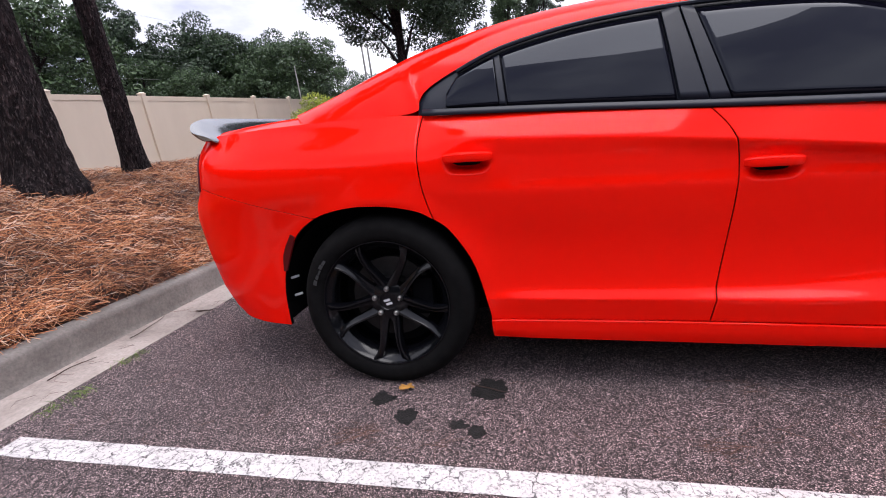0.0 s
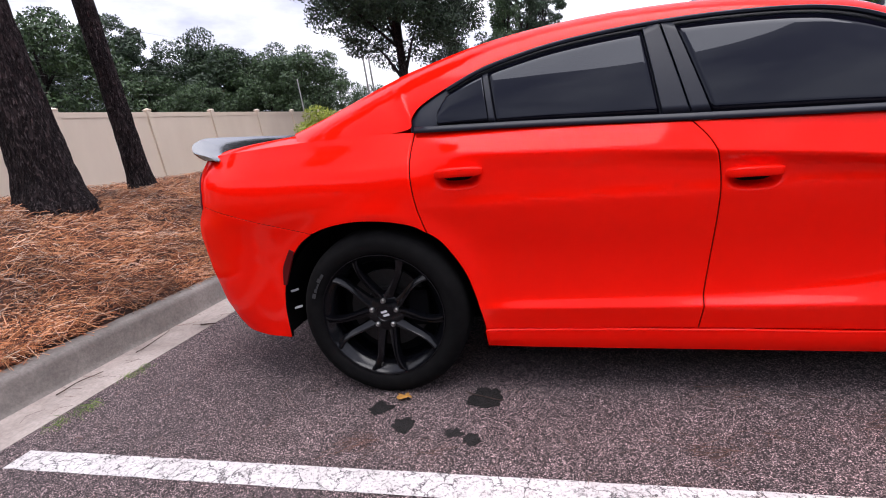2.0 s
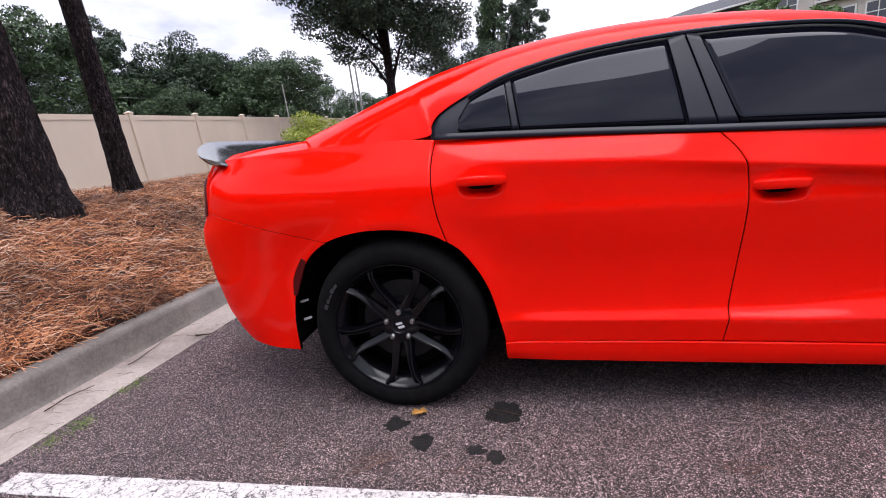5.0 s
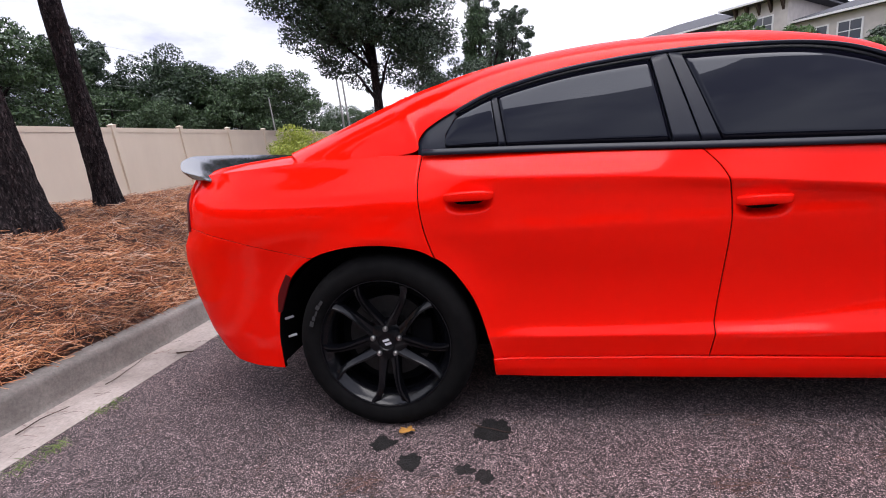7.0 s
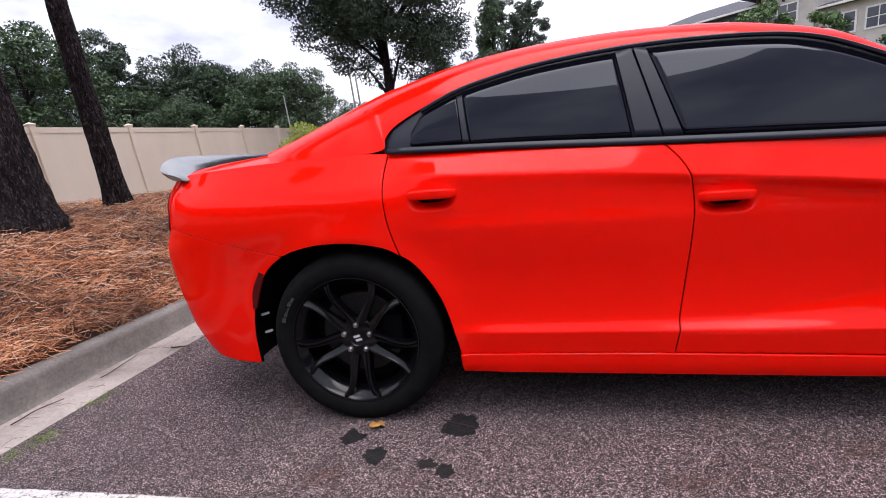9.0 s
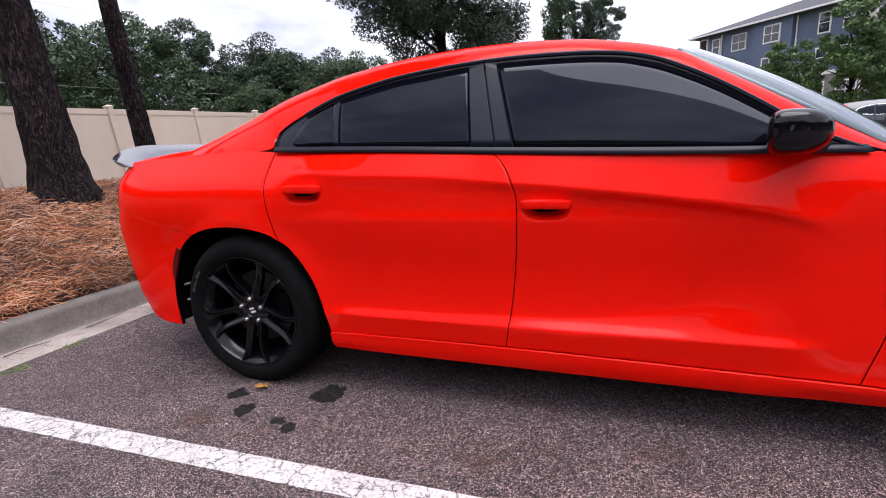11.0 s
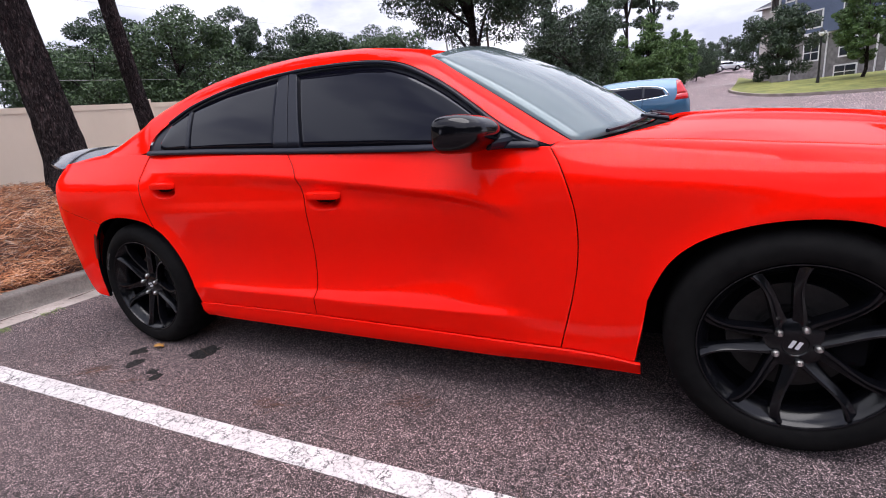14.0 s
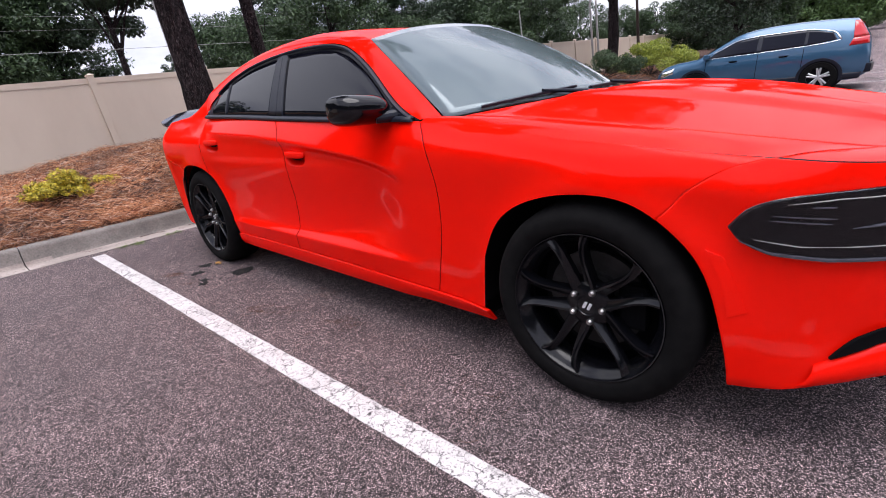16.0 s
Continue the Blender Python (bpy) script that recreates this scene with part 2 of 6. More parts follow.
BARK = M.m
M = Mat("vinyl_fence", (0.68, 0.58, 0.47), 0.5)
M.color(M.ramp(M.noise(1.3, 6, 0.6, stretch=(1, 1, 0.4)), [(0.25, (0.61, 0.505, 0.400)), (0.75, (0.69, 0.58, 0.465))]))
VINYL = M.m


def leaf_mat(name, dark, light):
    m = Mat(name, dark, 0.6)
    m.color(m.mix(m.ramp(m.island(), [(0.0, 0.0), (1.0, 1.0)]), dark, light))
    return m.m


LEAF_DARK = leaf_mat("dark_green_leaves", (0.008, 0.020, 0.010), (0.040, 0.074, 0.030))
LEAF_MID = leaf_mat("green_leaves", (0.012, 0.030, 0.011), (0.062, 0.112, 0.036))
LEAF_FRESH = leaf_mat("fresh_green_leaves", (0.025, 0.060, 0.014), (0.105, 0.185, 0.045))
LEAF_LIGHT = leaf_mat("bright_green_leaves", (0.060, 0.110, 0.018), (0.21, 0.30, 0.06))
LEAF_YELLOW = leaf_mat("yellow_green_leaves", (0.12, 0.13, 0.012), (0.78, 0.62, 0.05))
LEAF_LIME = leaf_mat("lime_leaves", (0.13, 0.18, 0.015), (0.42, 0.46, 0.06))
OLD_NEEDLE = leaf_mat("old_needles", (0.050, 0.026, 0.020), (0.17, 0.078, 0.050))
GRASS = Mat("lawn", (0.10, 0.13, 0.04), 0.9)
GRASS.color(GRASS.ramp(GRASS.noise(1.2, 8, 0.7), [(0.3, (0.060, 0.085, 0.016)), (0.7, (0.23, 0.22, 0.055))]))
GRASS = GRASS.m
M = Mat("blue_siding", (0.105, 0.135, 0.21), 0.7)
lap = M.node("ShaderNodeTexWave", Scale=2.6)
lap.wave_type, lap.bands_direction, lap.wave_profile = "BANDS", "Z", "SAW"
M.link(M.coords(), lap.inputs["Vector"])
M.bump(lap.outputs["Fac"], 0.5, 0.02)
M.color(M.ramp(M.noise(0.7, 5), [(0.3, (0.095, 0.125, 0.195)), (0.7, (0.12, 0.15, 0.235))]))
SIDING = M.m
WHITE_TRIM = simple("white_trim", (0.72, 0.71, 0.70), 0.55, vary=0.06)
STUCCO = simple("pale_stucco", (0.50, 0.46, 0.43), 0.85, vary=0.1, scale=2)
GREY_STONE = simple("grey_base_cladding", (0.19, 0.18, 0.175), 0.85, vary=0.3, scale=3)
SHINGLE = simple("dark_shingles", (0.055, 0.056, 0.066), 0.9, vary=0.3, scale=4)
PANE = Mat("window_pane", (0.03, 0.035, 0.045), 0.03, Specular_IOR_Level=0.8).m
M = Mat("blue_paint", (0.030, 0.100, 0.185), 0.38, 0.45, Coat_Weight=0.9, Coat_Roughness=0.04)
BLUE = M.m
CHARCOAL = Mat("charcoal_paint", (0.035, 0.037, 0.045), 0.3, 0.3, Coat_Weight=0.8, Coat_Roughness=0.05).m
SILVER = Mat("silver_paint", (0.52, 0.53, 0.54), 0.3, 0.6, Coat_Weight=0.6).m
CHROME = Mat("bright_chrome", (0.75, 0.75, 0.76), 0.12, 1.0).m
GALV = simple("weathered_pole", (0.36, 0.35, 0.34), 0.7, vary=0.2)
POST_BLACK = simple("black_lamp_post", (0.015, 0.015, 0.017), 0.4)
GLOBE = Mat("frosted_globe", (0.80, 0.80, 0.78), 0.4).m
STICK = simple("dead_twig", (0.045, 0.028, 0.022), 0.9, vary=0.4, scale=40)
LEAF_DRY = simple("dry_leaf", (0.42, 0.20, 0.035), 0.7, vary=0.4, scale=60)

# ---- building tools ----
def mesh_of(name, verts, faces, mat, smooth=True):
    me = bpy.data.meshes.new(name)
    me.from_pydata([tuple(v) for v in verts], [], [tuple(f) for f in faces])
    me.materials.append(mat)
    if smooth:
        me.polygons.foreach_set("use_smooth", [True] * len(me.polygons))
    me.update()
    return me


def bm_mesh(name, bm, mat, smooth=False, angle=35):
    bmesh.ops.recalc_face_normals(bm, faces=bm.faces)
    me = bpy.data.meshes.new(name)
    bm.to_mesh(me)
    bm.free()
    me.materials.append(mat)
    if smooth:
        me.polygons.foreach_set("use_smooth", [True] * len(me.polygons))
        me.set_sharp_from_angle(angle=radians(angle))
    return me


def part(name, data, mat, parent, label="", smooth=False):
    """Links a bmesh or mesh as one object under parent. Coordinates are those of the world."""
    me = data if isinstance(data, bpy.types.Mesh) else bm_mesh(name, data, mat, smooth)
    ob = new(name, me)
    if parent:
        ob.parent = parent
        if parent.parent is None:
            ob.matrix_parent_inverse = parent.matrix_basis.inverted()
    if label:
        ob["label"] = label
    return ob


def thing(name, at, label, category, group="", kind=""):
    ob = new(name)
    ob.empty_display_size = 0.2
    ob.matrix_basis = Matrix.Translation(at)
    return tagged(ob, label, category, group, kind)


def structure(name, me, label):
    ob = new(name, me)
    return tagged(ob, label, name.split("_")[0], kind="structure")


def box(bm, lo, hi, m=None, bevel=0.0):
    lo, hi = Vector(lo), Vector(hi)
    mm = Matrix.LocRotScale((lo + hi) / 2, None, hi - lo)
    r = bmesh.ops.create_cube(bm, size=1, matrix=(m @ mm) if m else mm)
    if bevel:
        vs = set(r["verts"])
        bmesh.ops.bevel(bm, geom=[e for e in bm.edges if e.verts[0] in vs and e.verts[1] in vs], offset=bevel, segments=2, profile=0.6, affect="EDGES")
    return bm


def cylinder(bm, a, b, r0, r1=None, n=16):
    a, b = Vector(a), Vector(b)
    r1 = r0 if r1 is None else r1
    m = Matrix.Translation((a + b) / 2) @ (b - a).to_track_quat("Z", "Y").to_matrix().to_4x4()
    bmesh.ops.create_cone(bm, cap_ends=True, segments=n, radius1=r0, radius2=r1, depth=(b - a).length, matrix=m)
    return bm


def smooth_line(pts, n=80, loose=True):
    """n points along a smooth curve through pts, evenly spaced."""
    p = np.array(pts, float)
    if loose and len(p) > 2:
        q = np.vstack([2 * p[0] - p[1], p, 2 * p[-1] - p[-2]])
        out = []
        for i in range(1, len(q) - 2):
            a, b, c, d = q[i - 1:i + 3]
            for t in np.linspace(0, 1, 24, endpoint=False):
                out.append(0.5 * (2 * b + (c - a) * t + (2 * a - 5 * b + 4 * c - d) * t * t + (3 * b - a - 3 * c + d) * t ** 3))
        p = np.array(out + [p[-1]])
    s = np.r_[0, np.cumsum(np.linalg.norm(np.diff(p, axis=0), axis=1))]
    t = np.linspace(0, s[-1], n)
    return np.column_stack([np.interp(t, s, p[:, k]) for k in range(p.shape[1])])


def edgy(n, e=0.012):
    """n steps from 0 to 1 with a close step at each end."""
    return np.r_[0, e, np.linspace(0, 1, n)[1:-1], 1 - e, 1]


def resample(line, t):
    s = np.r_[0, np.cumsum(np.linalg.norm(np.diff(line, axis=0), axis=1))]
    s /= s[-1]
    return np.column_stack([np.interp(t, s, line[:, k]) for k in range(line.shape[1])])


def coons(bottom, top, left, right, nu, nv, e=0.012):
    """A grid of nv x nu points spanned by four edge lines (bottom and top run along u, left and right along v)."""
    u, v = edgy(nu, e), edgy(nv, e)
    b, t, l, r = resample(bottom, u), resample(top, u), resample(left, v), resample(right, v)
    U, V = u[None, :, None], v[:, None, None]
    return ((1 - V) * b[None] + V * t[None] + (1 - U) * l[:, None] + U * r[:, None]
            - ((1 - U) * (1 - V) * b[0] + U * (1 - V) * b[-1] + (1 - U) * V * t[0] + U * V * t[-1]))


def sheet(name, P, mat, inward=None, depth=0.018, mirror=None, rim=None):
    """A smooth sheet from a grid of points, its rim turned inwards by depth. mirror: a y to mirror it at, as the same mesh."""
    P = np.array(P)
    nv, nu = P.shape[:2]
    if inward is not None:
        d = np.array(inward, float) * depth
        big = np.zeros((nv + 2, nu + 2, 3))
        big[1:-1, 1:-1] = P
        big[0, 1:-1], big[-1, 1:-1] = P[0] + d, P[-1] + d
        big[1:-1, 0], big[1:-1, -1] = P[:, 0] + d, P[:, -1] + d
        big[0, 0], big[0, -1], big[-1, 0], big[-1, -1] = P[0, 0] + d, P[0, -1] + d, P[-1, 0] + d, P[-1, -1] + d
        P, nv, nu = big, nv + 2, nu + 2
    faces = [(i * nu + j, i * nu + j + 1, (i + 1) * nu + j + 1, (i + 1) * nu + j) for i in range(nv - 1) for j in range(nu - 1)]
    V = P.reshape(-1, 3)
    if mirror is not None:
        V2 = V.copy()
        V2[:, 1] = 2 * mirror - V2[:, 1]
        faces = faces + [tuple(len(V) + k for k in reversed(f)) for f in faces]
        V = np.vstack([V, V2])
    me = mesh_of(name, V, faces, mat)
    if rim:
        me.materials.append(rim)
        for k, f in enumerate(me.polygons):
            i, j = divmod(k, nu - 1)
            if i in (0, nv - 2) or j in (0, nu - 2):
                f.material_index, f.use_smooth = 1, False
    return me


def lathe(name, profile, centre, mat, n=64, axis_y=True, smooth=True):
    """Turns a profile of (radius, y) round the y axis through centre."""
    c = np.array(centre)
    V, F = [], []
    m = len(profile)
    for i in range(n):
        a = 2 * math.pi * i / n
        for r, y in profile:
            V.append(c + (r * math.cos(a), y, r * math.sin(a)))
    for i in range(n):
        for j in range(m - 1):
            F.append((i * m + j, i * m + j + 1, ((i + 1) % n) * m + j + 1, ((i + 1) % n) * m + j))
    me = mesh_of(name, V, F, mat, smooth)
    if smooth:
        me.set_sharp_from_angle(angle=radians(40))
    return me


def sweep(name, line, section, mat, up=(0, 0, 1), closed_section=True, scale=None):
    """Sweeps a 2D section along a line; section x lies across, y along up."""
    L = np.array(line, float)
    V, F = [], []
    m = len(section)
    T = np.gradient(L, axis=0)
    for i, (p, t) in enumerate(zip(L, T)):
        t = Vector(t).normalized()
        side = t.cross(Vector(up)).normalized()
        u = side.cross(t)
        k = 1 if scale is None else scale[i]
        for a, b in section:
            V.append(Vector(p) + side * a * k + u * b * k)
    n = len(L)
    for i in range(n - 1):
        for j in range(m if closed_section else m - 1):
            k = (j + 1) % m
            F.append((i * m + j, i * m + k, (i + 1) * m + k, (i + 1) * m + j))
    if closed_section:
        F += [tuple(range(m - 1, -1, -1)), tuple((n - 1) * m + j for j in range(m))]
    me = mesh_of(name, V, F, mat)
    me.set_sharp_from_angle(angle=radians(50))
    return me


def ring_section(w, h, n=10, p=2.6):
    """A rounded oblong section w wide and h high."""
    out = []
    for i in range(n):
        a = 2 * math.pi * (i + 0.5) / n
        c, s = math.cos(a), math.sin(a)
        out.append((w / 2 * math.copysign(abs(c) ** (2 / p), c), h / 2 * math.copysign(abs(s) ** (2 / p), s)))
    return out


def smoothstep(a, b, x):
    t = np.clip((np.asarray(x, float) - a) / (b - a), 0, 1)
    return t * t * (3 - 2 * t)

# ---- the red saloon car ----
MID = 0.90                                   # the car's middle plane, in y
WHEEL_R = 0.364

# plan of nose and tail: from the straight side round the corner to the middle
def corner(x0, reach, power):
    th = np.linspace(0, math.pi / 2, 400)
    x = reach * np.sin(th) ** (2 / power)
    y = MID * (1 - np.cos(th) ** (2 / power))
    s = np.r_[0, np.cumsum(np.hypot(np.diff(x), np.diff(y)))]
    return s, x, y


NOSE0, TAIL0 = 3.36, -0.50
NOSE, TAILC = corner(NOSE0, 0.66, 2.7), corner(TAIL0, 0.61, 2.7)
S_NOSE, S_TAIL = NOSE0 + NOSE[0][-1], TAIL0 - TAILC[0][-1]

SIDE_Z = np.array([0.15, 0.19, 0.235, 0.275, 0.30, 0.362, 0.375, 0.386, 0.408, 0.44, 0.50, 0.60, 0.72, 0.82, 0.90, 0.95, 1.00, 1.04, 1.10])
SIDE_Y = np.array([0.05, 0.005, -0.012, -0.016, -0.022, -0.033, -0.036, -0.029, -0.016, -0.012, -0.011, -0.018, -0.036, -0.046, -0.044, -0.030, -0.004, 0.018, 0.055])
TAIL_K = (np.array([0.20, 0.25, 0.30, 0.38, 0.54, 0.70, 0.76, 0.82, 0.90, 1.00, 1.06, 1.12]),
          np.array([0.52, 0.68, 0.79, 0.89, 0.98, 1.02, 1.00, 0.93, 0.90, 0.92, 0.90, 0.80]))
NOSE_K = (np.array([0.18, 0.24, 0.32, 0.42, 0.55, 0.66, 0.78, 0.88, 0.95]),
          np.array([0.97, 1.03, 1.02, 0.97, 1.00, 0.98, 0.93, 0.84, 0.76]))
SIDE_FINE = smooth_line(np.column_stack([SIDE_Z, SIDE_Y]), 400)


def side(s, z):
    """A point of the body's side: s runs along the side and round nose and tail to the middle."""
    s, z = np.asarray(s, float), np.asarray(z, float)
    x, dy = s.copy(), np.zeros_like(s)
    f = s > NOSE0
    k = np.interp(z, *NOSE_K)
    x = np.where(f, NOSE0 + np.interp(s - NOSE0, NOSE[0], NOSE[1]) * k, x)
    dy = np.where(f, np.interp(s - NOSE0, NOSE[0], NOSE[2]), dy)
    b = s < TAIL0
    k = np.interp(z, *TAIL_K)
    x = np.where(b, TAIL0 - np.interp(TAIL0 - s, TAILC[0], TAILC[1]) * k, x)
    dy = np.where(b, np.interp(TAIL0 - s, TAILC[0], TAILC[2]), dy)
    y = np.interp(z, SIDE_FINE[:, 0], SIDE_FINE[:, 1])
    # in front of and behind the doors the low crease fades out
    doors = smoothstep(0.30, 0.60, x) * (1 - smoothstep(2.06, 2.28, x + 0.25 * np.clip(z - 0.40, 0, 1)))
    plain = np.interp(z, [0.15, 0.235, 0.40, 0.60, 0.80], [0.05, -0.012, -0.022, -0.030, -0.046])
    y = np.where(z < 0.78, plain + (y - plain) * np.maximum(doors, smoothstep(0.62, 0.78, z)), y)
    # the sunken field of the doors, deepest at its front edge
    upper = np.interp(x, [0.4, 0.92, 1.30, 1.63, 1.88, 2.03, 2.12, 2.20], [0.992, 0.962, 0.925, 0.890, 0.858, 0.832, 0.808, 0.770])
    u, v = np.clip(x - 1.45, 0, 2) / 0.77, np.clip(0.72 - z, 0, 1) / 0.345
    rim = (u ** 3 + v ** 3) ** (1 / 3)
    near = 0.62 + 0.25 * (v / (u + v + 1e-6)) ** 2
    sunk = smoothstep(0.75, 1.98, x) * (1 - smoothstep(0.0, 1.0, (rim - near) / (1.05 - near))) * (1 - smoothstep(upper - 0.040, upper + 0.002, z))
    y = y + 0.033 * sunk
    # the crease along the doors: the shoulder leans in above it
    over = z - upper
    soft = np.where(over > 0.05, over, 0.005 * np.log1p(np.exp(np.clip(over, -0.1, 0.05) / 0.005)))
    lean = -0.046 + soft * 0.066 / (1.055 - upper) + 0.10 * np.clip(-over, 0, 0.06)
    crisp = smoothstep(0.15, 0.40, x) * (1 - smoothstep(2.06, 2.30, x)) * smoothstep(0.78, 0.84, z)
    y = y + (lean - np.interp(z, SIDE_FINE[:, 0], SIDE_FINE[:, 1])) * crisp
    # haunch over the rear wheel and rolled arch lips
    y = y - 0.020 * np.exp(-((x + 0.05) / 0.55) ** 2) * smoothstep(0.60, 0.84, z) * (1 - smoothstep(0.92, 1.08, z))
    for cx in (-0.02, 3.052):
        r = np.hypot(x - cx, z - WHEEL_R)
        y = y - 0.016 * np.exp(-((r - 0.40) / 0.055) ** 2) * (np.abs(x - cx) < 0.75)
    # hollows behind the door handles
    for hx, hz in ((0.345, 0.900), (1.350, 0.828)):
        y = y + 0.058 * np.exp(-(np.abs((x - hx) / (0.066 + 0.4 * np.clip(z - hz, -0.05, 0)))) ** 4 - (np.abs((z - hz) / 0.026)) ** 4)
    # the front wing rolls over towards the bonnet
    top = np.interp(x, [2.318, 2.50, 2.72, 2.95, 3.2, 3.38, 3.535, 4.1], [0.998, 0.982, 0.957, 0.928, 0.902, 0.886, 0.876, 0.84])
    y = y + 0.050 * np.clip((z - top + 0.11) / 0.11, 0, 1.1) ** 2 * smoothstep(2.25, 2.55, x) * (1 - smoothstep(3.45, 3.7, x))
    # the rear belt is pulled in where the side runs into the tail
    y = y + 0.03 * smoothstep(0.2, -0.5, x) * smoothstep(0.95, 1.1, z)
    # the sill stands a little proud of the doors
    y = y - 0.009 * ((x > 0.39) & (x < 2.62) & (z < np.interp(x, SILL_TOP[:, 0], SILL_TOP[:, 1])))
    return np.stack([x, y + dy, z], -1)


def shell(name, bottom, top, left, right, nu, nv, parent, mat=RED, label="", both=True, depth=0.02, rim=GAP):
    g = coons(np.array(bottom), np.array(top), np.array(left), np.array(right), nu, nv, 0.006)
    me = sheet(name, side(g[..., 0], g[..., 1]), mat, (0, 1, 0), depth, rim=rim)
    if both:
        far = me.copy()
        far.transform(Matrix.Translation((0, 2 * MID, 0)) @ Matrix.Diagonal((1, -1, 1, 1)))
        far.flip_normals()
        part(name, far, mat, parent, label)
    return part(name, me, mat, parent, label)


def pair(name, P, mat, parent, inward=None, depth=0.018, label=""):
    """The same part on both sides of the car; returns the one on the near side."""
    me = sheet(name, P, mat, inward, depth)
    far = me.copy()
    far.transform(Matrix.Translation((0, 2 * MID, 0)) @ Matrix.Diagonal((1, -1, 1, 1)))
    far.flip_normals()
    part(name, far, mat, parent, label)
    return part(name, me, mat, parent, label)


car = thing("saloon_car", (1.5, MID, 0), "bright orange-red four-door saloon with black wheels and tinted windows", "car")

ARCH_R = smooth_line([(-0.475, 0.245), (-0.470, 0.40), (-0.440, 0.53), (-0.372, 0.650), (-0.270, 0.722), (-0.13, 0.757), (0.01, 0.759), (0.135, 0.737),
                      (0.200, 0.705), (0.265, 0.652), (0.344, 0.525), (0.390, 0.366), (0.405, 0.284), (0.410, 0.205)], 200)
ARCH_F = smooth_line([(2.612, 0.172), (2.610, 0.24), (2.600, 0.34), (2.645, 0.53), (2.75, 0.665), (2.892, 0.735), (3.053, 0.760), (3.19, 0.742),
                      (3.306, 0.668), (3.385, 0.575), (3.437, 0.435), (3.462, 0.30), (3.470, 0.205)], 200)


def arch(line, a, b):
    """The stretch of an arch between the points nearest to a and b."""
    i, j = (int(np.argmin(np.hypot(line[:, 0] - p[0], line[:, 1] - p[1]))) for p in (a, b))
    return line[i:j + 1] if i <= j else line[j:i + 1][::-1]


G = 0.0018                                    # half a panel gap
SEAM_A = smooth_line([(0.172, 1.082), (0.160, 1.0), (0.162, 0.90), (0.176, 0.80), (0.205, 0.702)], 40)
SEAM_B = smooth_line([(1.160, 1.034), (1.212, 0.965), (1.242, 0.87), (1.242, 0.72), (1.226, 0.52), (1.195, 0.287)], 60)
SEAM_C = smooth_line([(2.318, 0.998), (2.365, 0.915), (2.404, 0.78), (2.410, 0.63), (2.388, 0.47), (2.340, 0.262)], 60)
SILL_TOP = smooth_line([(0.405, 0.284), (1.195, 0.283), (2.340, 0.258), (2.612, 0.236)], 80)
BELT = smooth_line([(0.172, 1.086), (0.65, 1.068), (1.16, 1.043), (1.75, 1.018), (2.318, 1.002)], 80)
BUMPER_R = smooth_line([(S_TAIL, 0.80), (-1.2, 0.80), (-0.92, 0.848), (-0.70, 0.820), (-0.48, 0.765), (-0.285, 0.716)], 80)
SHOULDER = smooth_line([(S_TAIL, 1.075), (-1.3, 1.072), (-0.95, 1.062), (-0.70, 1.072), (-0.3, 1.090), (0.0, 1.094), (0.172, 1.086)], 80)
BUMPER_F = smooth_line([(3.535, 0.872), (3.43, 0.845), (3.34, 0.79), (3.295, 0.735), (3.262, 0.702)], 40)


def moved(line, dx=0.0, dz=0.0):
    return np.array(line) + (dx, dz)


def between(line, x0, x1):
    return line[(line[:, 0] >= x0) & (line[:, 0] <= x1)]


def with_handle(door_ob, hx, hz):
    """A body-coloured pull with rounded ends over its hollow."""
    line = [(hx - 0.079 + 0.158 * t, 0, 0) for t in np.linspace(0, 1, 17)]
    flat = (float(side(hx - 0.11, hz)[1]) + float(side(hx + 0.11, hz)[1])) / 2
    pts = []
    for (x, _, _), t in zip(line, np.linspace(-1, 1, 17)):
        pts.append((x, flat + 0.012 - 0.016 * (1 - t ** 8), hz + 0.002 * (1 - t * t)))
    part("handle", sweep("handle", pts, ring_section(0.046, 0.036, 16, 4.5), RED, scale=[0.75 + 0.25 * (1 - abs(t) ** 7) for t in np.linspace(-1, 1, 17)]), RED, door_ob)


def pull_shade(door_ob, hx, hz):
    """A dark sheet that paints the shade under the lower edge of a pull."""
    flat = (float(side(hx - 0.11, hz)[1]) + float(side(hx + 0.11, hz)[1])) / 2
    g = np.array([[(hx - 0.062 + 0.124 * u, flat + 0.012, hz - 0.012 - 0.018 * v * (1 - (2 * u - 1) ** 4)) for u in np.linspace(0, 1, 18)] for v in np.linspace(0, 1, 5)])
    part("handle_slot", sheet("handle_slot", g, GAP, (0, 1, 0), 0.01), GAP, door_ob)


# doors
rear_left = np.vstack([arch(ARCH_R, (0.405, 0.284), (0.205, 0.702)), SEAM_A[::-1][1:]])
door = shell("rear_door", moved(between(SILL_TOP, 0.405, 1.196), 0, G), moved(between(BELT, 0.172, 1.161)), moved(rear_left, G), moved(SEAM_B[::-1], -G), 92, 150, car)
with_handle(door, 0.345, 0.924)
pull_shade(door, 0.345, 0.924)
door = shell("front_door", moved(between(SILL_TOP, 1.19, 2.345), 0, G), moved(between(BELT, 1.155, 2.33)), moved(SEAM_B[::-1], G), moved(SEAM_C[::-1], -G), 100, 150, car)
with_handle(door, 1.347, 0.852)
pull_shade(door, 1.347, 0.852)
# sill under the doors
shell("sill", smooth_line([(0.410, 0.205), (1.3, 0.192), (2.612, 0.172)], 60), moved(SILL_TOP, 0, -0.0004), [(0.410, 0.205), (0.405, 0.284 - G)], [(2.612, 0.172), (2.612, 0.236 - G)], 60, 8, car, rim=None)
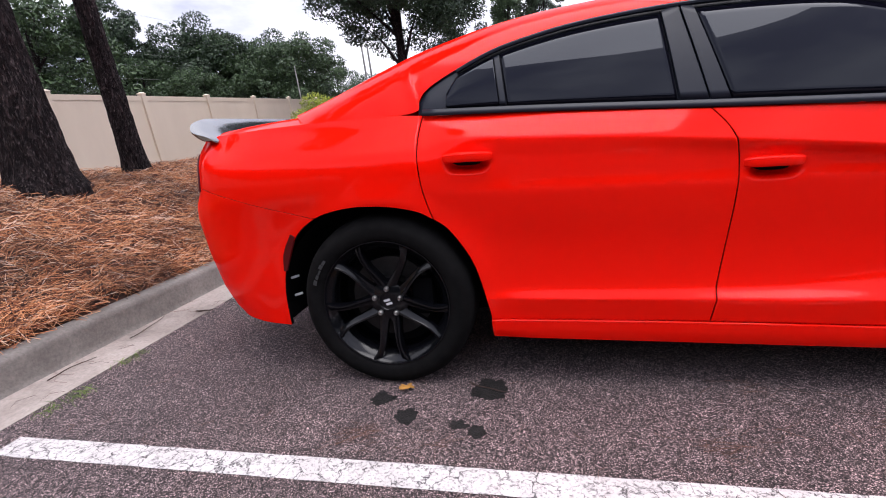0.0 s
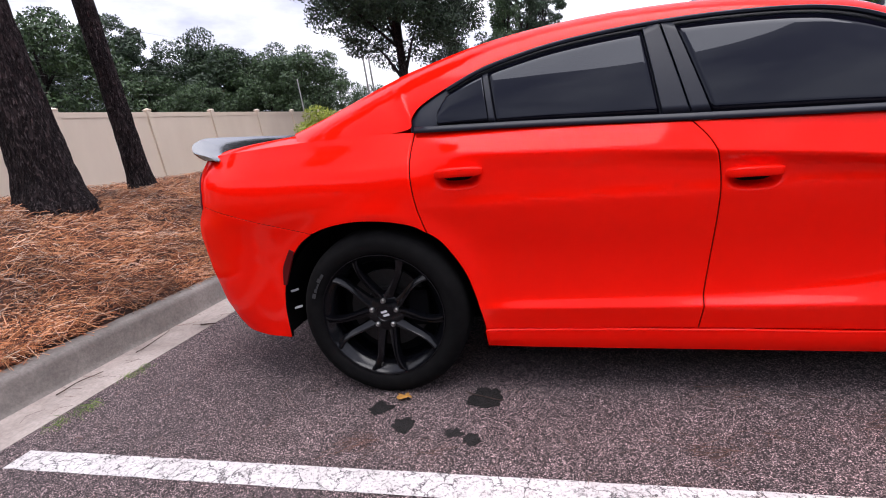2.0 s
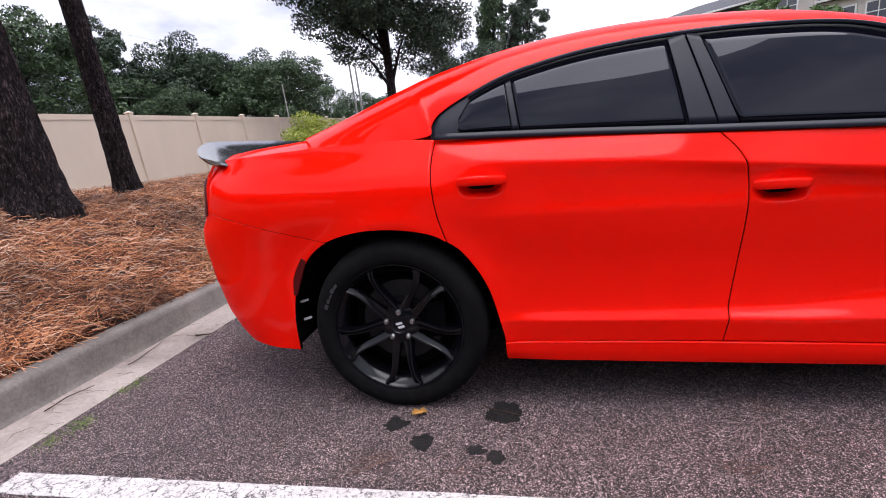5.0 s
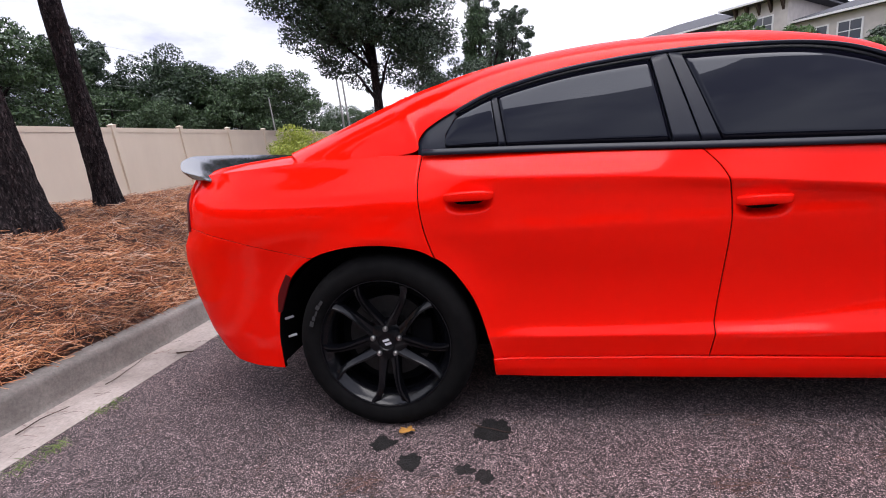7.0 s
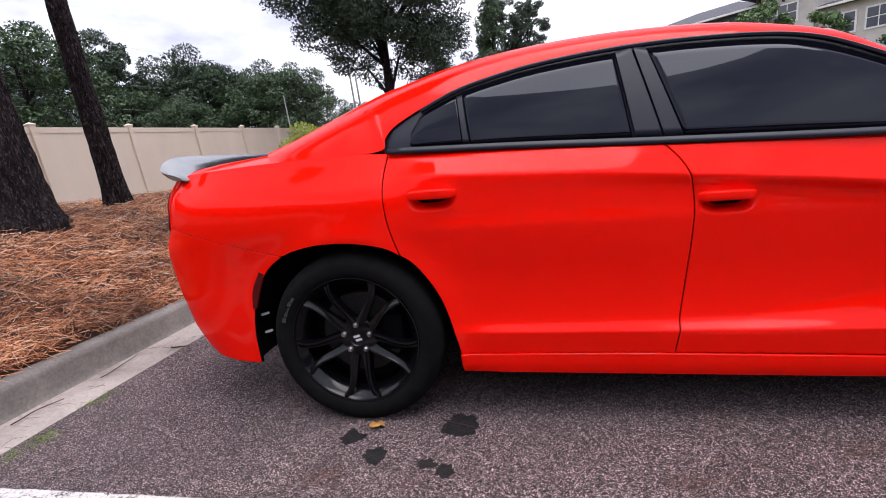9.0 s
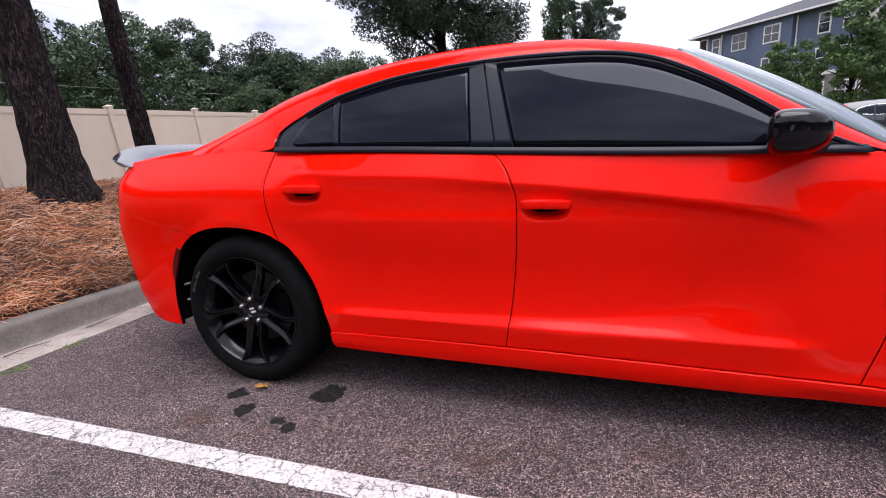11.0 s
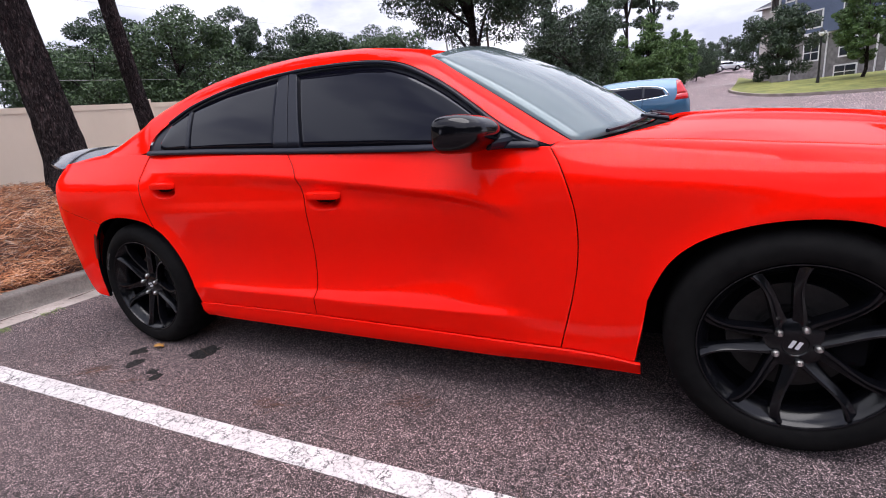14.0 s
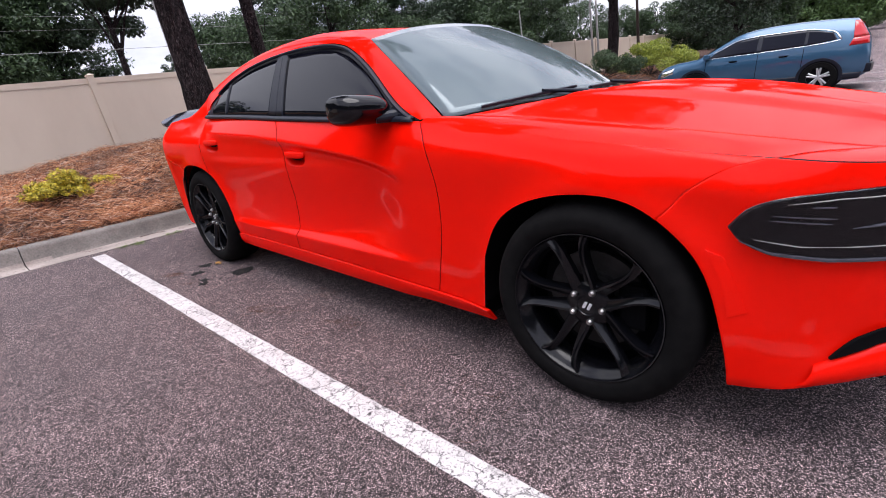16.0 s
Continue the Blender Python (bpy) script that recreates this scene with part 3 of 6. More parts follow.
# front wing: from the door seam over the arch to the bumper seam
HOODLINE = smooth_line([(2.318, 0.998), (2.50, 0.982), (2.72, 0.957), (2.95, 0.928), (3.2, 0.902), (3.38, 0.886), (3.535, 0.876)], 80)
wing_low = np.vstack([moved(between(SILL_TOP, 2.338, 2.613)), arch(ARCH_F, (2.612, 0.236), (3.262, 0.702))[1:]])
shell("front_wing", wing_low, HOODLINE, moved(SEAM_C[::-1], G), moved(BUMPER_F[::-1], 0.0004), 90, 50, car)
# front bumper with its chin
chin = smooth_line([(3.470, 0.200), (3.52, 0.207), (3.58, 0.229), (3.64, 0.251), (3.70, 0.277), (3.77, 0.297), (3.85, 0.312), (4.1, 0.312), (S_NOSE, 0.305)], 60)
brow = smooth_line([(3.535, 0.872), (3.70, 0.862), (4.0, 0.845), (4.4, 0.835), (S_NOSE, 0.83)], 60)
shell("front_bumper", chin, brow, moved(np.vstack([arch(ARCH_F, (3.470, 0.200), (3.262, 0.702)), BUMPER_F[::-1][1:]]), 0.0008), [(S_NOSE, 0.305), (S_NOSE, 0.83)], 80, 60, car)
# rear wing and bumper
quarter_low = np.vstack([moved(BUMPER_R, 0, G), arch(ARCH_R, (-0.285, 0.716), (0.205, 0.702))[1:]])
shell("rear_wing", quarter_low, SHOULDER, [(S_TAIL, 0.80 + G), (S_TAIL, 1.075)], moved(SEAM_A[::-1], -G), 110, 40, car)
skirt = smooth_line([(S_TAIL, 0.25), (-1.2, 0.25), (-0.80, 0.262), (-0.62, 0.252), (-0.475, 0.245)], 80)
shell("rear_bumper", skirt, moved(BUMPER_R, 0, -G), [(S_TAIL, 0.25), (S_TAIL, 0.80)], moved(arch(ARCH_R, (-0.475, 0.245), (-0.285, 0.716)), -0.001), 80, 44, car)

# upper side: one strip from the tail over window and roof edge to the foot of the front pillar
def tumble(z):
    return 0.020 + 0.50 * (np.asarray(z, float) - 1.04)


TRIM_TOP = [(0.150, 1.100), (0.158, 1.140), (0.195, 1.185), (0.300, 1.245), (0.435, 1.306), (0.58, 1.345), (0.727, 1.373), (0.90, 1.392), (1.078, 1.403), (1.25, 1.405),
            (1.42, 1.399), (1.53, 1.390), (1.62, 1.376), (1.71, 1.350), (1.804, 1.306), (1.90, 1.252), (1.993, 1.190), (2.12, 1.100), (2.22, 1.042), (2.318, 1.003)]
low = [(*(side(s, z) + np.array((0, 0.004, -0.006))),) for s, z in ((-0.34, 1.088), (-0.20, 1.092), (-0.08, 1.093), (0.05, 1.093))] + [(x, float(tumble(z)), z) for x, z in TRIM_TOP]
high = [(-0.50, 0.350, 1.135), (-0.36, 0.348, 1.182), (-0.22, 0.345, 1.232), (-0.07, 0.345, 1.288),
        (0.02, 0.345, 1.320), (0.06, 0.345, 1.334), (0.12, 0.345, 1.352), (0.22, 0.345, 1.378), (0.36, 0.345, 1.412), (0.53, 0.345, 1.442), (0.70, 0.345, 1.462), (0.88, 0.342, 1.474),
        (1.07, 0.338, 1.478), (1.25, 0.334, 1.474), (1.42, 0.326, 1.462), (1.53, 0.315, 1.446), (1.62, 0.300, 1.426), (1.70, 0.278, 1.404),
        (1.800, 0.247, 1.366), (1.91, 0.215, 1.298), (2.02, 0.183, 1.229), (2.17, 0.140, 1.134), (2.28, 0.106, 1.064), (2.372, 0.074, 1.008)]


def param_curve(pts, n=150):
    """A smooth curve that keeps the pace of its own points."""
    p = np.array(pts, float)
    q = np.vstack([2 * p[0] - p[1], p, 2 * p[-1] - p[-2]])
    out = []
    for t in np.linspace(0, len(p) - 1, n):
        i = min(int(t), len(p) - 2)
        f = t - i
        a, b, c, d = q[i:i + 4]
        out.append(0.5 * (2 * b + (c - a) * f + (2 * a - 5 * b + 4 * c - d) * f * f + (3 * b - a - 3 * c + d) * f ** 3))
    return np.array(out)


A, B = param_curve(low), param_curve(high)
rows = []
for v in np.r_[0, 0.03, np.linspace(0.1, 1, 11)]:
    P = A * (1 - v) + B * v
    bulge = np.interp(np.arange(150), [0, 10, 24, 60, 150], [0.030, 0.055, 0.085, 0.055, 0.055]) * np.sin(math.pi * v) * np.linalg.norm(B - A, axis=1) / 0.25
    P = P + np.column_stack([0 * bulge, -0.55 * bulge, 0.45 * bulge]) * np.clip(np.linalg.norm(B - A, axis=1)[:, None] * 4, 0.1, 0.75)
    rows.append(P)
part("roof_side", sheet("roof_side", np.array(rows), RED, mirror=MID), RED, car)

# roof skin, rear window, boot lid
def across(edge, rise, n=22):
    """Rows from an edge line on one side to its mirror, arched by rise in the middle."""
    edge = np.array(edge)
    out = []
    for t in np.linspace(0, 1, n):
        P = edge.copy()
        P[:, 1] = edge[:, 1] + (2 * MID - 2 * edge[:, 1]) * t
        k = np.sin(math.pi * t) ** 0.8 if 0 < t < 1 else 0.0
        P[:, 2] += np.asarray(rise) * k
        out.append(P)
    return np.array(out)


roof_edge = B[(B[:, 0] > 0.16) & (B[:, 0] < 1.80)]
roof = across(roof_edge, 0.022)
roof[:, :, 0] += (0.09 * np.sin(math.pi * np.linspace(0, 1, 22)))[:, None] * smoothstep(1.2, 1.8, roof_edge[:, 0])[None]
part("roof", sheet("roof", roof, RED), RED, car)
glass_edge = B[(B[:, 0] > -0.47) & (B[:, 0] < 0.17)]
part("rear_window", sheet("rear_window", across(glass_edge, 0.02), TINT), TINT, car)
sE = np.linspace(-0.30, S_TAIL, 64)
E_ = side(sE, np.interp(sE, SHOULDER[:, 0], SHOULDER[:, 1]) - 0.004) + (0, 0.002, 0)
C_ = np.column_stack([np.linspace(-0.44, E_[-1, 0], 64), np.full(64, MID), np.interp(np.linspace(0, 1, 64), [0, 0.3, 0.75, 0.93, 1], [1.150, 1.128, 1.108, 1.096, E_[-1, 2]])])
lid = []
for t in np.r_[0, 0.015, np.linspace(0.04, 1, 22)]:
    P = E_ * (1 - t) + C_ * t
    P[:, 2] = E_[:, 2] + (C_[:, 2] - E_[:, 2]) * (1 - (1 - t) ** 3.2)
    lid.append(P)
part("boot_lid", sheet("boot_lid", np.array(lid), RED, mirror=MID), RED, car)

# spoiler: a raised lip across the boot that sweeps down and forward round the corners
LIP = [(0.046, -0.815, 1.078, -0.735, 1.048), (0.060, -0.845, 1.088, -0.723, 1.044), (0.100, -0.883, 1.102, -0.743, 1.054), (0.200, -0.950, 1.130, -0.807, 1.076),
       (0.320, -0.997, 1.152, -0.853, 1.090), (0.430, -1.029, 1.161, -0.880, 1.096), (0.650, -1.050, 1.164, -0.900, 1.102), (0.900, -1.057, 1.165, -0.907, 1.104)]
half = smooth_line(LIP, 40)
half = np.vstack([half, (half * (-1, 1, 1, 1, 1) + (2 * MID, 0, 0, 0, 0))[::-1][1:]])
sp = []
for k, (y, tx, tz, fx, fz) in enumerate(half):
    end = min(k, len(half) - 1 - k)
    thick = 0.5 + 0.5 * min(1, end / 4)
    ring = []
    for t in np.linspace(0, 1, 9):
        ring.append((tx + (fx - tx) * t, y, tz + (fz - tz) * t + 0.004 * math.sin(math.pi * t)))
    for t in np.linspace(1, 0, 7):
        under = (0.010 + 0.028 * math.sin(math.pi * min(1, t * 1.15 + 0.02)) ** 0.8) * thick
        ring.append((tx + (fx - tx) * t + 0.004 * (1 - t), y, tz + (fz - tz) * t + 0.004 * math.sin(math.pi * t) - under))
    sp.append(ring)
sp = np.array(sp)
V = sp.reshape(-1, 3)
m = sp.shape[1]
F = [(i * m + j, i * m + (j + 1) % m, (i + 1) * m + (j + 1) % m, (i + 1) * m + j) for i in range(len(sp) - 1) for j in range(m)] + [tuple(range(m)), tuple((len(sp) - 1) * m + j for j in reversed(range(m)))]
lip_mesh = mesh_of("spoiler", V, F, LIP_BLACK)
lip_mesh.set_sharp_from_angle(angle=radians(45))
part("spoiler", lip_mesh, LIP_BLACK, car, "gloss black lip spoiler")

# tail lamp band and exhaust tip
g = coons(np.array([(S_TAIL, 0.835), (-0.905, 0.835)]), np.array([(S_TAIL, 0.985), (-0.935, 0.995)]), np.array([(S_TAIL, 0.835), (S_TAIL, 0.985)]), np.array([(-0.905, 0.835), (-0.935, 0.995)]), 50, 8)
lamp = side(g[..., 0], g[..., 1]) + (-0.004, -0.003, 0)
part("tail_lamp", sheet("tail_lamp", lamp, REFLECT, (0.5, 0.5, 0), 0.01, mirror=MID), REFLECT, car, "dark smoked red tail lamp band")
for y in (0.30, 1.50):
    part("exhaust_tip", cylinder(bmesh.new(), (-0.90, y + (0.18 if y < 1 else -0.18), 0.28), (-0.6, y + (0.18 if y < 1 else -0.18), 0.28), 0.042, n=20), CHROME, car)

# bonnet, with two long ridges, and the strip of wing above the side crease
hood_edge = np.array([(2.47, 0.108, 1.002), (2.72, 0.118, 0.985), (2.95, 0.122, 0.962), (3.2, 0.128, 0.936), (3.42, 0.150, 0.908), (3.60, 0.200, 0.880), (3.74, 0.30, 0.852)])
hood_mid = np.array([(2.80, MID, 1.044), (2.95, MID, 1.040), (3.15, MID, 1.026), (3.40, MID, 0.996), (3.62, MID, 0.955), (3.80, MID, 0.915), (3.93, MID, 0.862)])
he, hm = param_curve(hood_edge, 70), param_curve(hood_mid, 70)
rows = []
for v in np.r_[0, 0.01, np.linspace(0.03, 0.5, 40)]:
    t = min(1, v * 2)
    ease = math.sin(t * math.pi / 2) ** 0.9
    P = he * (1 - ease) + hm * ease
    P[:, 1] = he[:, 1] * (1 - t) + hm[:, 1] * t
    along = smoothstep(0.0, 0.8, np.linspace(0, 1, 70))
    bend = (1 - (1 - t) ** 1.7) * (1 - along) + t ** 1.8 * along
    P[:, 0] = he[:, 0] * (1 - bend) + hm[:, 0] * bend
    ridge = 0.016 * smoothstep(0.46, 0.56, t) - 0.010 * smoothstep(0.66, 0.76, t)
    P[:, 2] += ridge * np.sin(np.linspace(0.12, 1, 70) * math.pi) ** 0.7
    rows.append(P)
bonnet_front = np.array([r[-1] for r in rows])
part("bonnet", sheet("bonnet", np.array(rows), RED, (0, 0, -1), 0.02, mirror=MID), RED, car)
wing_top = []
hl = resample(HOODLINE, np.linspace(0, 1, 70))
wl_ = side(hl[:, 0], hl[:, 1] - 0.006) + (0, -0.0016, 0)
he2 = he + np.array([0, -0.006, 0.0])
he2[0] = (2.372, 0.085, 1.006)
he2[1:4] += np.linspace((-0.06, -0.012, 0.002), (0, 0, 0), 3)
for v in np.linspace(0, 1, 9):
    P = wl_ * (1 - v) + he2 * v
    P[:, 2] += 0.013 * math.sin(math.pi * v) * (1 - 0.3 * v)
    wing_top.append(P)
pair("wing_top", wing_top, RED, car)
# nose panel between bonnet and bumper
edge = side(np.linspace(3.535, S_NOSE, 60), np.interp(np.linspace(3.535, S_NOSE, 60), brow[:, 0], brow[:, 1]))
lip = resample(np.vstack([he2[-1:], bonnet_front[1:]]), np.linspace(0, 1, 60)) + (0.0, 0, -0.001)
part("nose_panel", sheet("nose_panel", np.array([(edge + (-0.002, 0.002, -0.004)) * (1 - v) + lip * v + np.array([0, 0, 0.013 * math.sin(math.pi * v) * (1 - 0.3 * v)]) for v in np.linspace(0, 1, 9)]), RED, mirror=MID), RED, car)

# windscreen, its wipers and the black scuttle
def screen_rows(n=26):
    bot = smooth_line([(2.392, 0.078, 1.000), (2.525, 0.30, 1.018), (2.60, 0.60, 1.030), (2.62, 0.90, 1.034), (2.60, 1.20, 1.030), (2.525, 1.50, 1.018), (2.392, 1.722, 1.000)], n)
    top = smooth_line([(1.785, 0.256, 1.377), (1.845, 0.45, 1.418), (1.882, 0.68, 1.438), (1.890, 0.90, 1.443), (1.882, 1.12, 1.438), (1.845, 1.35, 1.418), (1.785, 1.544, 1.377)], n)
    out = []
    for v in np.linspace(0, 1, 16):
        P = bot * (1 - v) + top * v
        bow = math.sin(math.pi * v) * np.sin(math.pi * np.linspace(0, 1, n)) ** 0.6
        P[:, 2] += 0.028 * bow
        P[:, 0] += 0.022 * bow
        out.append(P)
    return np.array(out)


SCR = screen_rows()
screen = part("windscreen", sheet("windscreen", SCR, SCREEN), SCREEN, car, "clear laminated windscreen")
screen.modifiers.new("thickness", "SOLIDIFY").thickness = 0.005
cow = [SCR[0] + (0.004, 0, -0.006), np.column_stack([np.interp(SCR[0][:, 1], [0.07, 0.3, 0.6, 0.9, 1.2, 1.5, 1.73], [2.46, 2.66, 2.77, 2.80, 2.77, 2.66, 2.46]), SCR[0][:, 1], SCR[0][:, 2] - 0.022])]
part("scuttle", sheet("scuttle", np.array([cow[0], cow[0] * 0.5 + cow[1] * 0.5 - (0, 0, 0.012), cow[1]]), GAP), GAP, car)
for y0, y1, k in ((0.20, 0.78, 3.2), (0.86, 1.46, 8.0)):
    pts = []
    for t in np.linspace(0, 1, 14):
        y = y0 + (y1 - y0) * t
        j = np.interp(y, SCR[0][:, 1], np.arange(26))
        base = SCR[0][int(round(j))]
        pts.append((base[0] + 0.012 - 0.035 * t, y, base[2] + 0.016 + 0.012 * t))
    part("wiper", sweep("wiper", pts, ring_section(0.020, 0.014, 6), TRIM), TRIM, car)
    part("wiper_arm", cylinder(bmesh.new(), (pts[7][0] + 0.09, y1 + 0.02, 1.035), Vector(pts[7]) + Vector((0, 0, 0.012)), 0.011, 0.007, 8), TRIM, car)
part("antenna_fin", sheet("antenna_fin", np.array([[(0.34 + 0.20 * t, MID + w * (1 - t) * 0.5 - 0.0, 1.445 + 0.045 * (1 - t) * (1 - abs(w) / 0.06) + 0.02 * t) for t in np.linspace(0, 1, 8)] for w in (-0.06, -0.03, 0.0, 0.03, 0.06)]), RED), RED, car)

# black window surround with its panes
def pane_grid(lo_line, hi_line, off, n=40, m=12, bow=0.006):
    a, b = resample(np.array(lo_line), np.linspace(0, 1, n)), resample(np.array(hi_line), np.linspace(0, 1, n))
    g = np.array([a * (1 - v) + b * v for v in np.linspace(0, 1, m)])
    return np.stack([g[..., 0], tumble(g[..., 1]) + off - bow * np.sin(math.pi * np.linspace(0, 1, m))[:, None], g[..., 1]], -1)


def window_piece(name, lo_line, hi_line, off, mat, label="", parent=car, depth=0.012):
    me = sheet(name, pane_grid(lo_line, hi_line, off), mat, (0, 1, 0), depth, mirror=None)
    far = me.copy()
    far.transform(Matrix.Translation((0, 2 * MID, 0)) @ Matrix.Diagonal((1, -1, 1, 1)))
    far.flip_normals()
    part(name, far, mat, parent, label)
    return part(name, me, mat, parent, label)


TT = smooth_line(TRIM_TOP, 300)


def top_at(x):
    k = TT[:, 0] > 0.157
    return np.interp(x, TT[k][:, 0], TT[k][:, 1])


def belt_at(x):
    return np.interp(x, BELT[:, 0], BELT[:, 1])


def span(f, x0, x1, d=0.0, n=40):
    x = np.linspace(x0, x1, n)
    return np.column_stack([x, f(x) + d])


surround_low = span(belt_at, 0.155, 2.316, -0.004, 160)
surround_high = np.vstack([[(0.155, 1.13)], span(top_at, 0.16, 2.316, 0.002, 160)])
window_piece("window_surround", surround_low, surround_high, 0.010, TRIM, "satin black window surround")
window_piece("belt_strip", span(belt_at, 0.172, 2.285, -0.006, 80), span(belt_at, 0.174, 2.275, 0.018, 80), -0.016, TRIM)
# glass: small rear light, rear door, front door
window_piece("quarter_glass", [(0.262, 1.106), (0.462, 1.098)], np.vstack([[(0.262, 1.155)], span(lambda x: top_at(x) - 0.030, 0.30, 0.438, 0)]), -0.006, TINT, "dark tinted fixed pane")
window_piece("rear_door_glass", span(belt_at, 0.490, 1.060, 0.018), span(top_at, 0.462, 1.024, -0.036), -0.006, TINT, "dark tinted window")
window_piece("front_door_glass", span(belt_at, 1.228, 2.12, 0.018), np.vstack([span(top_at, 1.140, 1.62, -0.036, 60), span(top_at, 1.66, 2.10, -0.040, 60)]), -0.006, TINT, "dark tinted window")
# pillar covers on each side of the door gap
window_piece("pillar_cover", [(1.069, belt_at(1.07) + 0.018), (1.156, belt_at(1.15) + 0.016)], [(1.029, top_at(1.03) - 0.026), (1.081, top_at(1.08) - 0.004)], -0.013, TRIM)
window_piece("pillar_cover", [(1.163, belt_at(1.16) + 0.016), (1.222, belt_at(1.22) + 0.018)], [(1.089, top_at(1.09) - 0.004), (1.135, top_at(1.13) - 0.026)], -0.013, TRIM)
window_piece("divider_bar", [(0.466, 1.098), (0.486, 1.096)], [(0.442, 1.272), (0.460, 1.280)], -0.012, TRIM)
rail = span(lambda x: top_at(x) - 0.012, 0.30, 2.28, 0, 120)
for sgn in (0, 1):
    pts = [(x, float(tumble(z)) - 0.008 if not sgn else 2 * MID - float(tumble(z)) + 0.008, z) for x, z in rail]
    part("drip_rail", sweep("drip_rail", pts, ring_section(0.016, 0.022, 8), TRIM, up=(0, -1, 0)), TRIM, car)

# door mirror
def mirror_shell(flip):
    n, mm = 34, 32
    V = []
    for i in range(n + 1):
        a = (1 - math.cos(math.pi * i / n)) / 2
        y = 0.015 - 0.225 * a
        k = max(0.000003, 1 - abs(2 * a - 1) ** 3.4) ** (1 / 3.4) * (0.88 + 0.12 * a)
        for j in range(mm):
            th = 2 * math.pi * j / mm
            c, s = math.cos(th), math.sin(th)
            ex = 0.112 * math.copysign(abs(c) ** 0.68, c) * k * (0.50 if c < 0 else 1.0)
            ez = 0.068 * math.copysign(abs(s) ** 0.56, s) * k * (1 - 0.30 * max(0, c) ** 2)
            V.append((2.085 - 0.060 * a + ex - 0.012, y, 1.056 + 0.012 * a + ez))
    F = [(i * mm + j, i * mm + (j + 1) % mm, (i + 1) * mm + (j + 1) % mm, (i + 1) * mm + j) for i in range(n) for j in range(mm)]
    F += [tuple(range(mm)), tuple(n * mm + j for j in reversed(range(mm)))]
    V = np.array(V)
    if flip:
        V[:, 1] = 2 * MID - V[:, 1]
    return mesh_of("door_mirror", V, F, MIRROR_BLACK)


for flip in (False, True):
    mir = part("door_mirror", mirror_shell(flip), MIRROR_BLACK, car, "gloss black door mirror")
    y = [(-0.06, 0.07), (2 * MID + 0.06, 2 * MID - 0.07)][flip]
    part("mirror_arm", cylinder(bmesh.new(), (2.12, y[0], 1.022), (2.20, y[1], 1.028), 0.022, 0.030, 12), TRIM, mir)
window_piece("mirror_patch", [(2.13, belt_at(2.13) + 0.018), (2.285, belt_at(2.28) + 0.012)], [(2.13, top_at(2.13) - 0.035), (2.285, top_at(2.285) - 0.004)], -0.006, TRIM)

# head lamp: dark housing under a smoked lens
HL_T = smooth_line([(3.445, 0.702), (3.49, 0.752), (3.56, 0.780), (3.68, 0.798), (3.85, 0.806), (4.02, 0.800)], 60)
HL_B = smooth_line([(3.445, 0.698), (3.475, 0.662), (3.53, 0.640), (3.65, 0.632), (3.85, 0.640), (4.02, 0.655)], 60)
for nm, off, mat in (("head_lamp", 0.003, BLACK_GLOSS), ("lens", 0.012, LENS)):
    shrink = 0.0 if nm == "head_lamp" else 0.008
    g = coons(HL_B + (shrink, shrink), HL_T + (shrink, -shrink), np.array([HL_B[0], HL_T[0]]) + (shrink, 0), np.array([HL_B[-1], HL_T[-1]]), 40, 10)
    P = side(g[..., 0], g[..., 1])
    nrm = np.cross(np.gradient(P, axis=1), np.gradient(P, axis=0))
    nrm /= np.linalg.norm(nrm, axis=-1, keepdims=True) + 1e-9
    P = P + nrm * off
    if nm == "head_lamp":
        head = pair(nm, P, mat, car, (-0.5, 0.8, 0), 0.012, "dark smoked headlamp")
    else:
        part(nm, sheet(nm, P, mat, (-0.5, 0.8, 0), 0.012), mat, head)
bar = np.array([side(s, z) + np.array((0.004, -0.016, 0)) for s, z in zip(np.linspace(3.50, 3.95, 24), np.interp(np.linspace(3.50, 3.95, 24), [3.5, 3.6, 3.8, 3.95], [0.675, 0.664, 0.672, 0.690]))])
part("light_bar", sweep("light_bar", bar, ring_section(0.003, 0.003, 6), GALV, scale=[0.3 + 0.7 * abs(math.sin(9 * t)) for t in np.linspace(0, 1, 24)]), GALV, head)


def lamp_strip(name, s0, s1, s_z, out, w, h, mat):
    """A thin bar that follows the lamp's face."""
    s = np.linspace(s0, s1, 30)
    P = [side(a, z) + np.array((0.4, -0.9, 0)) * out for a, z in zip(s, np.interp(s, *s_z))]
    taper = [0.25 + 0.75 * min(1, 6 * t, 6 * (1 - t) + 0.2) for t in np.linspace(0, 1, 30)]
    part(name, sweep(name, P, ring_section(w, h, 6), mat, scale=taper), mat, head)


lamp_strip("lamp_rim", 3.465, 4.0, ([3.465, 3.53, 3.65, 3.85, 4.02], [0.668, 0.641, 0.633, 0.641, 0.656]), 0.015, 0.012, 0.010, LAMP_RIM)
lamp_strip("light_bar", 3.57, 4.0, ([3.57, 3.68, 3.85, 4.02], [0.768, 0.783, 0.790, 0.785]), 0.013, 0.003, 0.003, GALV)
# thin grey bars stand for streaks of reflection inside the lamp
lamp_strip("lamp_streak", 3.53, 3.66, ([3.53, 3.66], [0.726, 0.722]), 0.0125, 0.007, 0.004, LAMP_RIM)
lamp_strip("lamp_streak", 3.54, 3.67, ([3.54, 3.67], [0.738, 0.735]), 0.0125, 0.004, 0.004, LAMP_RIM)
lamp_strip("lamp_streak", 3.62, 3.67, ([3.62, 3.67], [0.762, 0.763]), 0.0125, 0.008, 0.004, LAMP_RIM)
